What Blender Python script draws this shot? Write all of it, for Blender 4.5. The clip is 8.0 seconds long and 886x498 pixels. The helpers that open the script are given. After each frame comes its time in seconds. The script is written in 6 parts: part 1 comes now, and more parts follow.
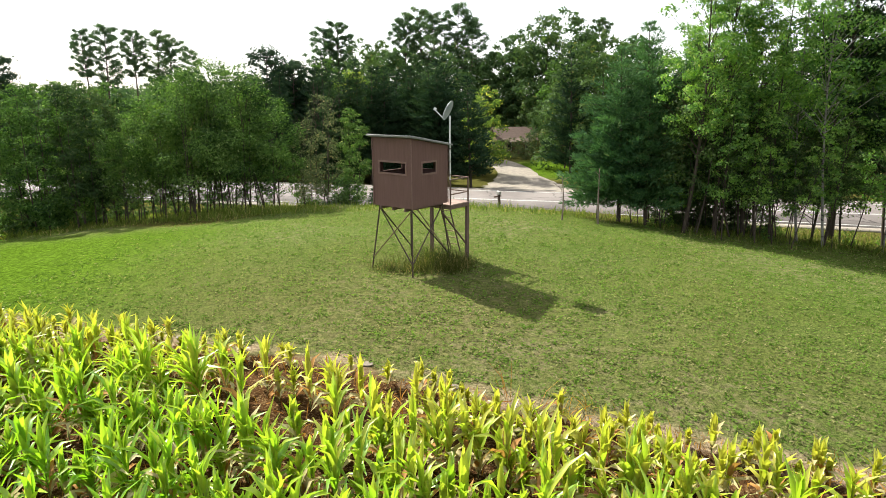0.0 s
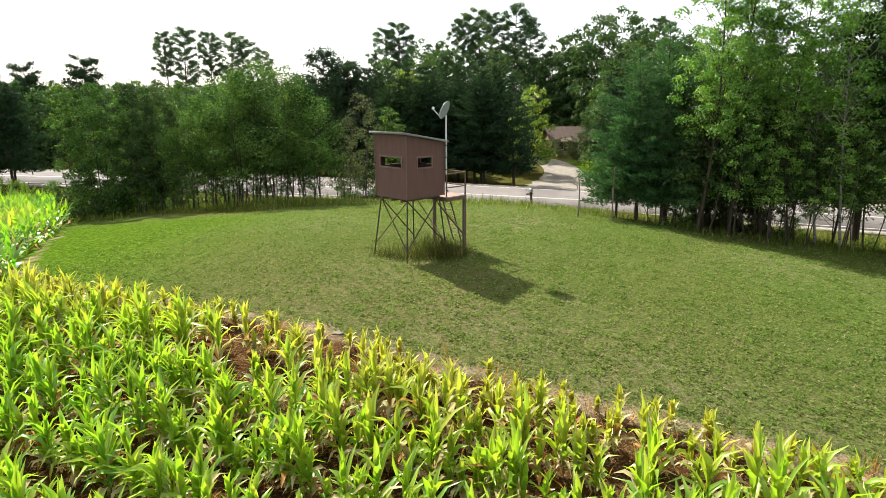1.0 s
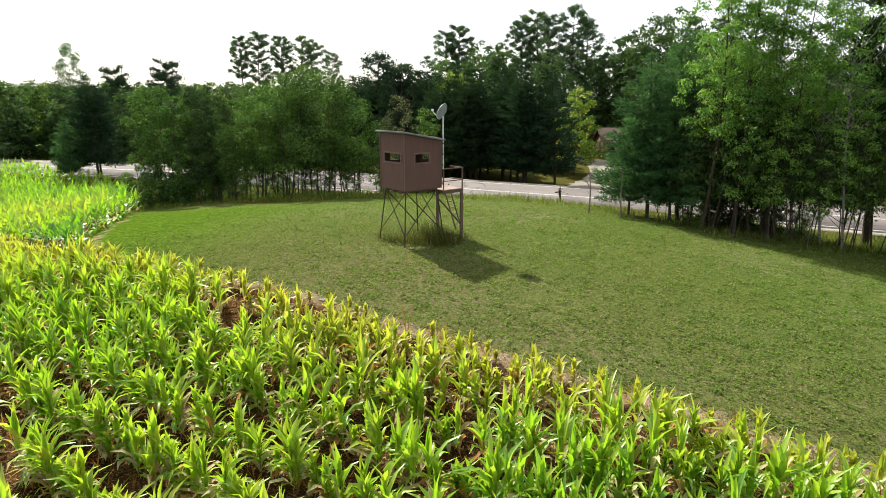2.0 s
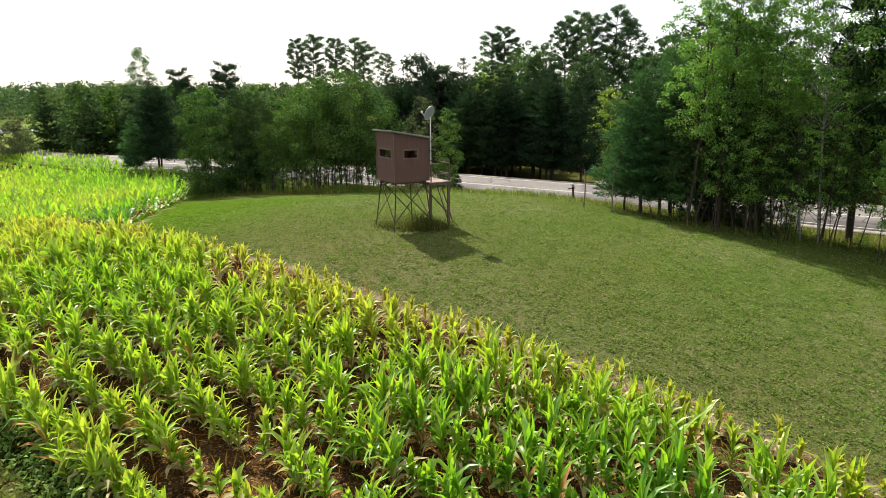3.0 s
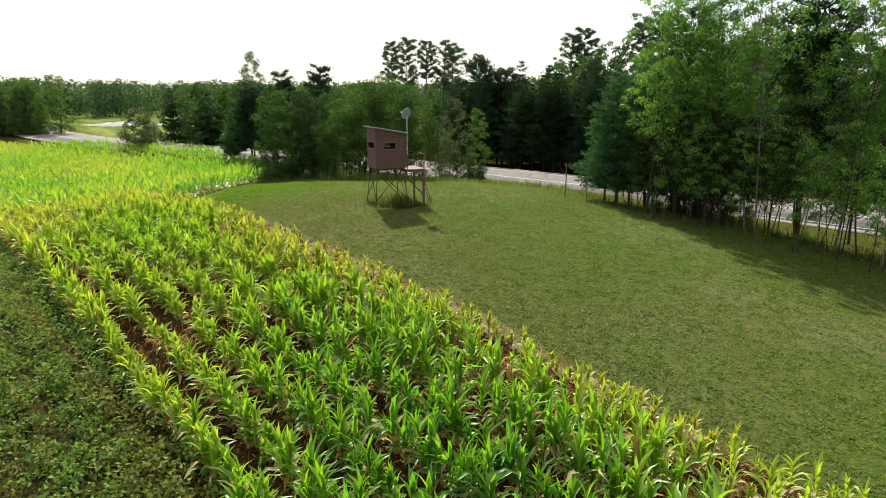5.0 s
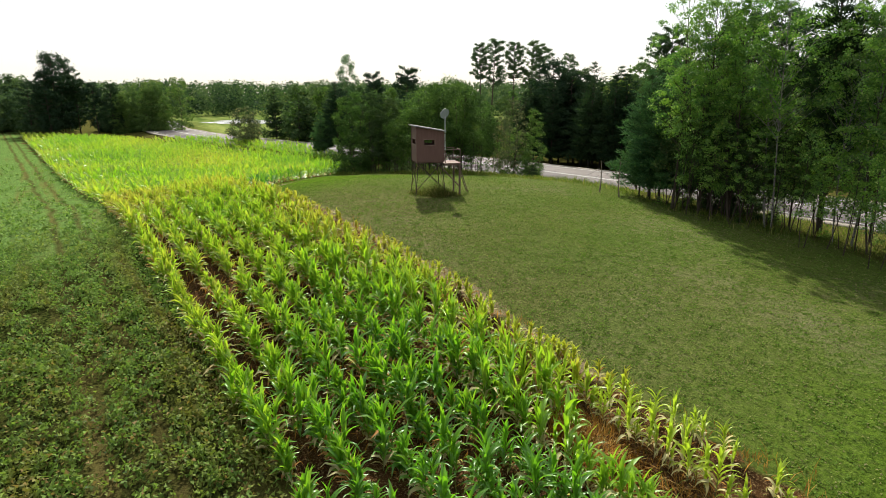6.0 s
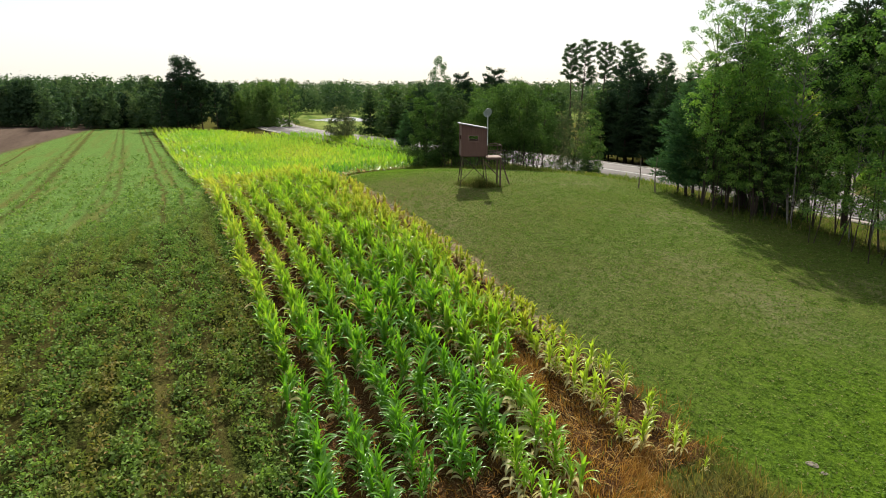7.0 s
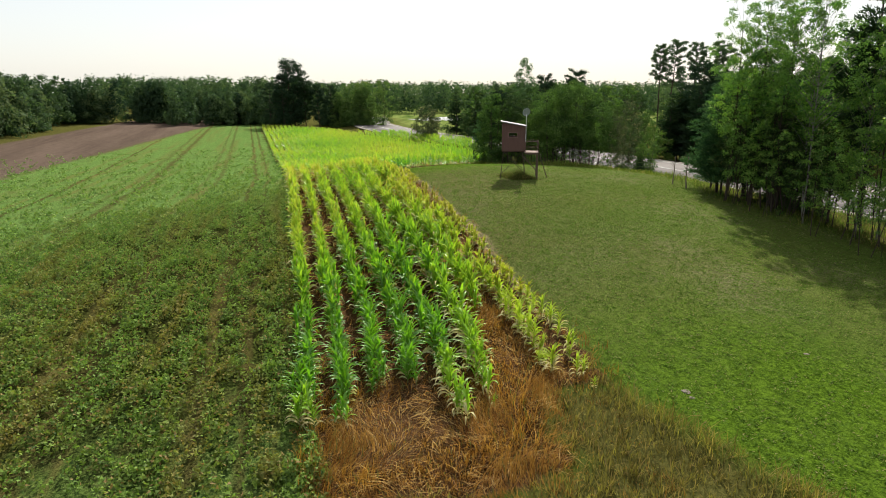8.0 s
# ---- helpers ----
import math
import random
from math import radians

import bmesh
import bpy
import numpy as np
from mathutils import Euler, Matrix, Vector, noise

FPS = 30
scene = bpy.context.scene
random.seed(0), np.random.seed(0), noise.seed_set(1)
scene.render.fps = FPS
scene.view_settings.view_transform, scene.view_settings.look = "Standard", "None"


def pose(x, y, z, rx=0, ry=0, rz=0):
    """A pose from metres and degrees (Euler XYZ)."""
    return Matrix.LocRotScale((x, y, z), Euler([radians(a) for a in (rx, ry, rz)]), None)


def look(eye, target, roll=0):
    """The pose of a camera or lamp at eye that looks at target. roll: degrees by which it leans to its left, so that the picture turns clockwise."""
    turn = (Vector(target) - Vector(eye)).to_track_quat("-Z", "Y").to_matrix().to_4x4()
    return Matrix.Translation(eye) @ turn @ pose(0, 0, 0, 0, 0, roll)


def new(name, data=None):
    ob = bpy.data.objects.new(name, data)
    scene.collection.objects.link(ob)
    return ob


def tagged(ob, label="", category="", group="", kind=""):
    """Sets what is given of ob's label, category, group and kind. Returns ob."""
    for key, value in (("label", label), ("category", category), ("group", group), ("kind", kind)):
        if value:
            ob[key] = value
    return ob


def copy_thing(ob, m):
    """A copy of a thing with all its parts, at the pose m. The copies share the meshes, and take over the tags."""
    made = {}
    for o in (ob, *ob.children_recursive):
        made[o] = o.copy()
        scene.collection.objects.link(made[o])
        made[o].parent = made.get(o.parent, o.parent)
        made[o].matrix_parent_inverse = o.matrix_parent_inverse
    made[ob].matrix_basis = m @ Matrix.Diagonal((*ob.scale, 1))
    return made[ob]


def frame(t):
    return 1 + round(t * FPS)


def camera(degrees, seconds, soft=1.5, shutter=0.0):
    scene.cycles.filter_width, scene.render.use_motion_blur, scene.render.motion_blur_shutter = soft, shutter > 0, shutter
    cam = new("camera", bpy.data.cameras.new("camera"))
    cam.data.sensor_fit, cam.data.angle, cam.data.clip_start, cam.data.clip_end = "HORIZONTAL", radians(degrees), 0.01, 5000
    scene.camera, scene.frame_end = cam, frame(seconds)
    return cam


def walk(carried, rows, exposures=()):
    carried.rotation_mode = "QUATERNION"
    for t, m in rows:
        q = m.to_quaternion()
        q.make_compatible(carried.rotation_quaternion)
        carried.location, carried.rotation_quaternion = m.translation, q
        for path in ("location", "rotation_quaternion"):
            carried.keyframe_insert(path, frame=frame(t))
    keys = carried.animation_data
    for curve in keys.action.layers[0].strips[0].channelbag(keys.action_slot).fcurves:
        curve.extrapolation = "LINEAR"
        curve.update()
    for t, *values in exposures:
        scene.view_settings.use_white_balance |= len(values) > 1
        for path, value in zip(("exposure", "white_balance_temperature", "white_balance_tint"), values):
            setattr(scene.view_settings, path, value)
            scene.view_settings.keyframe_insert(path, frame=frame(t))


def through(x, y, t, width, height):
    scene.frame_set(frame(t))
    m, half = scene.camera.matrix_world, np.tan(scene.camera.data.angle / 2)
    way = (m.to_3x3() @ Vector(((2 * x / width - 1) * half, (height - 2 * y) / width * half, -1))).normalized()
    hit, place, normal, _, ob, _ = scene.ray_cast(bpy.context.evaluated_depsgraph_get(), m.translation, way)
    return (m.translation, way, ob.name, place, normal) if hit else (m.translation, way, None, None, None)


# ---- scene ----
cam = camera(70.2, 8.0, soft=0.6)
PATH = [
    (0, (0.068, -0.585, 5.833), (0.06, 1.36, 5.366), -0.4),
    (0.5, (1.23, -1.249, 5.868), (1.124, 0.692, 5.399), -0.3),
    (1, (2.498, -2.065, 5.865), (2.277, -0.133, 5.396), -0.2),
    (1.5, (3.915, -2.997, 5.888), (3.583, -1.081, 5.421), -0.1),
    (3, (9.141, -6.25, 6.142), (8.525, -4.406, 5.67), -0.2),
    (3.5, (11.172, -7.123, 6.217), (10.486, -5.305, 5.744), -0.1),
    (4, (13.307, -7.89, 6.279), (12.546, -6.102, 5.805), -0.1),
    (4.5, (15.516, -8.649, 6.356), (14.684, -6.894, 5.88), -0.0),
    (6, (23.24, -10.826, 6.614), (22.045, -9.296, 6.134), -0.1),
    (6.5, (26.12, -11.358, 6.702), (24.804, -9.93, 6.22), 0.0),
    (7, (29.099, -11.666, 6.737), (27.67, -10.352, 6.255), 0.0),
    (7.5, (32.302, -11.813, 6.764), (30.776, -10.614, 6.283), 0.1),
    (8, (35.731, -11.753, 6.803), (34.111, -10.685, 6.322), 0.1),
]
# the clip's camera darkens its picture as it turns towards the sun
EXPOSURES = [(0, 1.36), (1.5, 1.13), (3.5, 0.85), (5, 0.71), (6.5, 0.6), (8, 0.52)]
# one unit of the plan in metres: by the road's lanes, the dish and the corn rows
UNIT = 0.84
walk(cam, [(t, look(Vector(eye) * UNIT, Vector(target) * UNIT, roll)) for t, eye, target, roll in PATH], EXPOSURES)

# ---- world, sun ----
SUN_TO = Vector((-3.75, 3.75, 5.1)).normalized()
world = bpy.data.worlds.new("world")
scene.world = world
world.use_nodes = True
wn = world.node_tree
sky = wn.nodes.new("ShaderNodeTexSky")
sky.sky_type = "NISHITA"
sky.sun_disc = False
sky.sun_elevation = math.asin(SUN_TO.z)
sky.sun_rotation = math.atan2(SUN_TO.x, SUN_TO.y)
sky.air_density, sky.dust_density, sky.ozone_density = 1.0, 1.5, 0.8
dim = wn.nodes.new("ShaderNodeVectorMath")
dim.operation = "SCALE"
dim.inputs["Scale"].default_value = 0.09
wn.links.new(sky.outputs[0], dim.inputs[0])
# a thin white veil of cloud over the whole sky
veil = wn.nodes.new("ShaderNodeMix")
veil.data_type = "RGBA"
veil.inputs["Factor"].default_value = 0.62
veil.inputs[7].default_value = (0.72, 0.725, 0.71, 1.0)
wn.links.new(dim.outputs[0], veil.inputs[6])
wn.links.new(veil.outputs[2], wn.nodes["Background"].inputs[0])
wn.nodes["Background"].inputs[1].default_value = 1.0
sun = new("sun", bpy.data.lights.new("sun", "SUN"))
sun.data.energy, sun.data.angle, sun.data.color = 5.0, radians(0.6), (1.0, 0.965, 0.85)
sun.matrix_world = look(SUN_TO * 60, (0, 0, 0))

rng = np.random.default_rng(7)


# ---- materials ----
class Nodes:
    """A node material with short calls for the nodes used here."""

    def __init__(self, name):
        self.mat = bpy.data.materials.new(name)
        self.mat.use_nodes = True
        self.tree = self.mat.node_tree
        self.bsdf = self.tree.nodes["Principled BSDF"]
        self.out = self.tree.nodes["Material Output"]

    def node(self, kind, **inputs):
        n = self.tree.nodes.new(kind)
        for key, value in inputs.items():
            self.set(n.inputs[key.replace("_", " ")], value)
        return n

    def set(self, socket, value):
        if isinstance(value, bpy.types.NodeSocket):
            self.tree.links.new(value, socket)
        elif isinstance(value, tuple) and len(value) == 3:
            socket.default_value = (*value, 1.0) if socket.type == "RGBA" else value
        else:
            socket.default_value = value

    def where(self):
        return self.tree.nodes.new("ShaderNodeNewGeometry").outputs["Position"]

    def object_place(self):
        return self.tree.nodes.new("ShaderNodeTexCoord").outputs["Object"]

    def island(self):
        return self.tree.nodes.new("ShaderNodeNewGeometry").outputs["Random Per Island"]

    def object_random(self):
        return self.tree.nodes.new("ShaderNodeObjectInfo").outputs["Random"]

    def attribute(self, name):
        n = self.tree.nodes.new("ShaderNodeAttribute")
        n.attribute_name = name
        return n.outputs["Fac"]

    def noise(self, vector, scale, detail=4.0, rough=0.55):
        n = self.node("ShaderNodeTexNoise", Vector=vector, Scale=scale, Detail=detail, Roughness=rough)
        return n.outputs["Fac"]

    def stretch(self, vector, scale):
        n = self.node("ShaderNodeMapping", Vector=vector)
        n.inputs["Scale"].default_value = scale
        return n.outputs[0]

    def turned(self, vector, degrees):
        n = self.node("ShaderNodeMapping", Vector=vector)
        n.inputs["Rotation"].default_value = (0.0, 0.0, radians(degrees))
        return n.outputs[0]

    def ramp(self, fac, *stops):
        n = self.node("ShaderNodeValToRGB", Fac=fac)
        el = n.color_ramp.elements
        while len(el) < len(stops):
            el.new(0.5)
        for e, (p, c) in zip(el, stops):
            e.position = p
            e.color = (*c, 1.0) if isinstance(c, tuple) else (c, c, c, 1.0)
        return n.outputs["Color"]

    def mix(self, fac, a, b, blend="MIX"):
        n = self.tree.nodes.new("ShaderNodeMix")
        n.data_type, n.blend_type = "RGBA", blend
        self.set(n.inputs["Factor"], fac)
        self.set(n.inputs[6], a)
        self.set(n.inputs[7], b)
        return n.outputs[2]

    def math(self, op, a, b=0.5):
        n = self.tree.nodes.new("ShaderNodeMath")
        n.operation = op
        self.set(n.inputs[0], a)
        self.set(n.inputs[1], b)
        return n.outputs[0]

    def dot(self, vector, x, y):
        n = self.tree.nodes.new("ShaderNodeVectorMath")
        n.operation = "DOT_PRODUCT"
        self.set(n.inputs[0], vector)
        n.inputs[1].default_value = (x, y, 0.0)
        return n.outputs["Value"]

    def bump(self, height, strength, distance):
        n = self.node("ShaderNodeBump", Height=height, Strength=strength, Distance=distance)
        return n.outputs[0]

    def finish(self, colour, rough=0.8, normal=None, metal=0.0, specular=0.3):
        b = self.bsdf
        self.set(b.inputs["Base Color"], colour)
        self.set(b.inputs["Roughness"], rough)
        self.set(b.inputs["Metallic"], metal)
        b.inputs["Specular IOR Level"].default_value = specular
        if normal is not None:
            self.set(b.inputs["Normal"], normal)
        return self.mat

    def foliage(self, colour, through, share=0.45, rough=0.5, gloss=0.06):
        """A leaf: scatters light from its face and lets part of it through."""
        d = self.node("ShaderNodeBsdfDiffuse", Color=colour)
        t = self.node("ShaderNodeBsdfTranslucent", Color=through)
        m = self.node("ShaderNodeMixShader", Fac=share)
        self.tree.links.new(d.outputs[0], m.inputs[1])
        self.tree.links.new(t.outputs[0], m.inputs[2])
        g = self.node("ShaderNodeBsdfGlossy", Roughness=rough, Color=(0.9, 0.95, 0.9))
        f = self.node("ShaderNodeMixShader", Fac=gloss)
        self.tree.links.new(m.outputs[0], f.inputs[1])
        self.tree.links.new(g.outputs[0], f.inputs[2])
        self.tree.links.new(f.outputs[0], self.out.inputs["Surface"])
        return self.mat


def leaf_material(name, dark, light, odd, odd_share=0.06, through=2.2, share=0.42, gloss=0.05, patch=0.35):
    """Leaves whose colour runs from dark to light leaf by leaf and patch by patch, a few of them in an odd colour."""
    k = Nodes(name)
    # coarse patches vary the hue and also paint lit and shaded leaf clusters
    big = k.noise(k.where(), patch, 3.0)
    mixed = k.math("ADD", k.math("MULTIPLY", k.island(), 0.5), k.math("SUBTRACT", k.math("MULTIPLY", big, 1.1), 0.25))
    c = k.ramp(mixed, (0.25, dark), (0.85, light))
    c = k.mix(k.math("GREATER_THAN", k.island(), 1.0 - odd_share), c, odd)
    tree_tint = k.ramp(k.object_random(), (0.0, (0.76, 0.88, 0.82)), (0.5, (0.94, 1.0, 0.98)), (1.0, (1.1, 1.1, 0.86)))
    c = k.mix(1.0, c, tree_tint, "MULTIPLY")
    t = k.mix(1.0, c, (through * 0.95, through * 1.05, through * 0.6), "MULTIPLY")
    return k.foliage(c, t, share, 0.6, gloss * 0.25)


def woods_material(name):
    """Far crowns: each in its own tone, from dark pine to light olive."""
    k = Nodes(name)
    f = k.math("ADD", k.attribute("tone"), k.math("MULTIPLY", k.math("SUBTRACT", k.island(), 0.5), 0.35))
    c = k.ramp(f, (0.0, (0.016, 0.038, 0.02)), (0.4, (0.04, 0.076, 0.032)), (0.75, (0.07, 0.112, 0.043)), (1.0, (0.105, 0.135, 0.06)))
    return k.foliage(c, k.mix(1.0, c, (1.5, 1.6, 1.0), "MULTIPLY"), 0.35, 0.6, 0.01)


# offset from the corn, half width and strength of each rut in the low crop
RUTS = ((2.0, 0.4, 0.7), (3.3, 0.4, 0.8), (7.1, 0.5, 0.6), (8.4, 0.4, 0.5), (14.4, 0.8, 0.8), (15.9, 0.6, 0.5), (22.0, 0.36, 1.0))
ROW_WAY = np.array([-0.943, 0.333])
ROW_SIDE = np.array([0.333, 0.943])
ROW_FROM = np.array([20.5, -6.0])


def ground_material():
    k = Nodes("ground_cover")
    p = k.where()
    fine, mid, big = k.noise(p, 9.0, 6.0, 0.7), k.noise(p, 1.3, 5.0, 0.6), k.noise(p, 0.13, 3.0)
    tuft = k.noise(p, 24.0, 4.0, 0.65)
    # mown lawn: green, with thin dry spots
    speck = k.noise(p, 17.0, 6.0, 0.75)
    lawn = k.mix(k.ramp(speck, (0.4, 0.0), (0.6, 1.0)), (0.034, 0.061, 0.012), (0.136, 0.176, 0.042))
    lawn = k.mix(k.ramp(k.noise(p, 7.5, 6.0, 0.75), (0.5, 0.0), (0.62, 0.75)), lawn, (0.067, 0.108, 0.019))
    lawn = k.mix(k.ramp(k.noise(p, 3.4, 8.0, 0.8), (0.53, 0.0), (0.66, 0.55)), lawn, (0.135, 0.13, 0.062))
    lawn = k.mix(k.ramp(k.math("MULTIPLY", k.noise(p, 5.0, 6.0, 0.8), k.math("ADD", big, 0.55)), (0.54, 0.0), (0.66, 0.8)), lawn, (0.2, 0.17, 0.1))
    lawn = k.mix(k.ramp(k.noise(p, 0.22, 5.0, 0.6), (0.44, 0.0), (0.62, 0.5)), lawn, k.mix(k.ramp(speck, (0.4, 0.0), (0.6, 1.0)), (0.045, 0.056, 0.014), (0.148, 0.162, 0.042)))
    lawn = k.mix(k.ramp(tuft, (0.3, 0.5), (0.52, 0.0)), lawn, (0.01, 0.017, 0.004))
    lawn = k.mix(k.ramp(k.noise(p, 5.5, 5.0, 0.75), (0.36, 0.3), (0.46, 0.0)), lawn, (0.02, 0.034, 0.008))
    bare = k.math("MULTIPLY", k.attribute("dry"), k.ramp(k.noise(p, 6.0, 6.0, 0.75), (0.38, 0.25), (0.56, 1.0)))
    lawn = k.mix(bare, lawn, k.mix(k.ramp(fine, (0.4, 0.0), (0.6, 1.0)), (0.045, 0.04, 0.016), (0.16, 0.135, 0.062)))
    sandy = k.ramp(k.math("MULTIPLY", k.attribute("sand"), k.noise(p, 0.8, 5.0, 0.65)), (0.34, 0.0), (0.5, 0.85))
    sand = k.mix(k.ramp(speck, (0.35, 0.0), (0.65, 1.0)), (0.15, 0.1, 0.06), (0.36, 0.28, 0.19))
    lawn = k.mix(k.attribute("lush"), lawn, k.mix(k.ramp(k.noise(p, 7.0, 8.0, 0.8), (0.42, 0.0), (0.6, 1.0)), (0.03, 0.062, 0.004), (0.1, 0.172, 0.014)))
    # bare soil and litter under the corn, darkened to paint in row shade
    soil = k.mix(k.ramp(mid, (0.35, 0.0), (0.65, 1.0)), (0.022, 0.011, 0.005), (0.085, 0.042, 0.018))
    soil = k.mix(k.ramp(tuft, (0.5, 0.0), (0.72, 0.7)), soil, (0.33, 0.23, 0.11))
    # legume crop: lit leaves and the dark shade between plants painted on the ground
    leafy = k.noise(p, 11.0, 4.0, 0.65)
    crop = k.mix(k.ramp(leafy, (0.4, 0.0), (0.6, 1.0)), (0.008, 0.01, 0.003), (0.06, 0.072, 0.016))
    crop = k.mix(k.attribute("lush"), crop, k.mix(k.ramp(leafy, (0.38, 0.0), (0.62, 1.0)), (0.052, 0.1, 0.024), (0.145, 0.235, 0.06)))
    # wheel ruts and drill lines along the rows
    side = k.math("SUBTRACT", k.dot(p, *(ROW_SIDE / UNIT)), float(ROW_FROM @ ROW_SIDE))
    far = k.math("MAXIMUM", k.math("SUBTRACT", k.math("SUBTRACT", k.dot(p, *(ROW_WAY / UNIT)), float(ROW_FROM @ ROW_WAY)), 50.0), 0.0)
    side = k.math("ADD", k.math("ADD", side, k.math("MULTIPLY", far, 0.05)), k.math("MULTIPLY", k.math("SUBTRACT", k.noise(p, 0.35, 3.0), 0.5), 1.1))
    for at, half, depth in RUTS:
        line = k.math("SUBTRACT", 1.0, k.math("DIVIDE", k.math("ABSOLUTE", k.math("ADD", side, at)), half))
        crop = k.mix(k.ramp(k.math("MULTIPLY", line, k.math("ADD", k.noise(p, 0.6, 4.0, 0.7), 0.3)), (0.15, 0.0), (0.7, depth)), crop, (0.06, 0.05, 0.017))
    streak = k.noise(k.stretch(k.turned(p, 19.45), (0.05, 1.2, 1.0)), 1.0, 4.0, 0.6)
    crop = k.mix(k.ramp(streak, (0.5, 0.0), (0.7, 0.7)), crop, (0.13, 0.11, 0.035))
    crop = k.mix(k.ramp(mid, (0.5, 0.0), (0.72, 0.5)), crop, (0.085, 0.066, 0.026))
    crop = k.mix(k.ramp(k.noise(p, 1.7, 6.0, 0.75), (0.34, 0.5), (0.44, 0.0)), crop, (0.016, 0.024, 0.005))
    # unmown grass of the verge
    rough = k.mix(k.ramp(fine, (0.3, 0.0), (0.7, 1.0)), (0.032, 0.036, 0.009), (0.115, 0.105, 0.03))
    rough = k.mix(k.attribute("marsh"), rough, k.mix(k.ramp(k.noise(k.stretch(k.turned(p, 30.0), (0.03, 0.16, 1.0)), 1.0, 5.0, 0.65), (0.36, 0.0), (0.64, 1.0)), (0.06, 0.098, 0.022), (0.185, 0.215, 0.062)))
    tilled = k.mix(k.noise(k.stretch(k.turned(p, 14.0), (0.02, 0.35, 1.0)), 1.0, 5.0, 0.6), (0.045, 0.031, 0.024), (0.17, 0.125, 0.098))
    tilled = k.mix(k.ramp(mid, (0.45, 0.0), (0.7, 0.5)), tilled, (0.06, 0.045, 0.035))
    c = k.mix(k.attribute("rough"), lawn, rough)
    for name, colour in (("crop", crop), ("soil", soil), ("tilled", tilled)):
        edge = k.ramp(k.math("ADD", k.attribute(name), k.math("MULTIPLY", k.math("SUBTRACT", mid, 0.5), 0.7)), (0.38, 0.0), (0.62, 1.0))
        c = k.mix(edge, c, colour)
    c = k.mix(sandy, c, sand)
    h = k.math("ADD", k.math("MULTIPLY", fine, 0.6), k.math("MULTIPLY", tuft, 0.5))
    return k.finish(c, 1.0, k.bump(h, 1.0, 0.1), specular=0.0)


def plain(name, a, b, scale=3.0, rough=0.8, bump=0.3, depth=0.01, metal=0.0, stretch=(1, 1, 1), specular=0.3):
    """A surface that runs between two colours at two scales, with fine relief."""
    k = Nodes(name)
    p = k.stretch(k.object_place(), stretch)
    n1, n2 = k.noise(p, scale, 4.0), k.noise(p, scale * 9.0, 3.0)
    f = k.math("ADD", k.math("MULTIPLY", n1, 0.65), k.math("MULTIPLY", n2, 0.35))
    c = k.ramp(f, (0.32, a), (0.68, b))
    return k.finish(c, rough, k.bump(n2, bump, depth), metal, specular)


def asphalt_material():
    """Bleached asphalt with mended cracks and darker wheel-worn patches."""
    k = Nodes("asphalt")
    p = k.where()
    c = k.ramp(k.noise(p, 0.35, 4.0), (0.35, (0.125, 0.108, 0.102)), (0.65, (0.185, 0.163, 0.153)))
    grain = k.noise(p, 40.0, 3.0)
    c = k.mix(k.ramp(grain, (0.35, 0.35), (0.55, 0.0)), c, (0.08, 0.07, 0.066))
    bend = k.node("ShaderNodeVectorMath")
    bend.operation = "ADD"
    k.set(bend.inputs[0], p)
    wave = k.node("ShaderNodeTexNoise", Vector=p, Scale=0.9, Detail=3.0)
    k.set(bend.inputs[1], wave.outputs["Color"])
    cells = k.node("ShaderNodeTexVoronoi", Vector=bend.outputs[0], Scale=0.22)
    cells.feature = "DISTANCE_TO_EDGE"
    c = k.mix(k.ramp(cells.outputs["Distance"], (0.0, 0.85), (0.016, 0.0)), c, (0.03, 0.026, 0.024))
    return k.finish(c, 0.88, k.bump(grain, 0.4, 0.004), specular=0.25)


def bark_material(name, a, b, knots=None):
    k = Nodes(name)
    p = k.stretch(k.object_place(), (1.0, 1.0, 0.25))
    n = k.noise(p, 14.0, 5.0, 0.7)
    c = k.ramp(n, (0.3, a), (0.7, b))
    if knots:
        q = k.stretch(k.object_place(), (1.0, 1.0, 3.0))
        c = k.mix(k.ramp(k.noise(q, 2.6, 3.0), (0.55, 0.0), (0.62, 1.0)), c, knots)
    return k.finish(c, 0.9, k.bump(n, 0.6, 0.02), specular=0.15)


def legume_material():
    """Crop leaves: green plant by plant, browning in streaks along the sowing rows, lush farther off."""
    k = Nodes("legume_leaf")
    p = k.where()
    f = k.math("ADD", k.math("MULTIPLY", k.island(), 0.55), k.math("SUBTRACT", k.math("MULTIPLY", k.noise(p, 2.2, 3.0), 1.1), 0.3))
    c = k.ramp(f, (0.2, (0.034, 0.064, 0.012)), (0.85, (0.19, 0.295, 0.055)))
    c = k.mix(k.math("GREATER_THAN", k.island(), 0.93), c, (0.22, 0.15, 0.06))
    streak = k.noise(k.stretch(k.turned(p, 19.45), (0.09, 1.1, 1.0)), 1.0, 5.0, 0.65)
    c = k.mix(k.ramp(streak, (0.46, 0.0), (0.62, 0.8)), c, k.mix(k.island(), (0.1, 0.08, 0.02), (0.23, 0.17, 0.045)))
    c = k.mix(k.math("MULTIPLY", k.attribute("lush"), 0.8), c, k.mix(k.island(), (0.078, 0.145, 0.034), (0.19, 0.3, 0.082)))
    return k.foliage(c, k.mix(1.0, c, (1.7, 1.8, 1.0), "MULTIPLY"), 0.26, 0.6, 0.01)


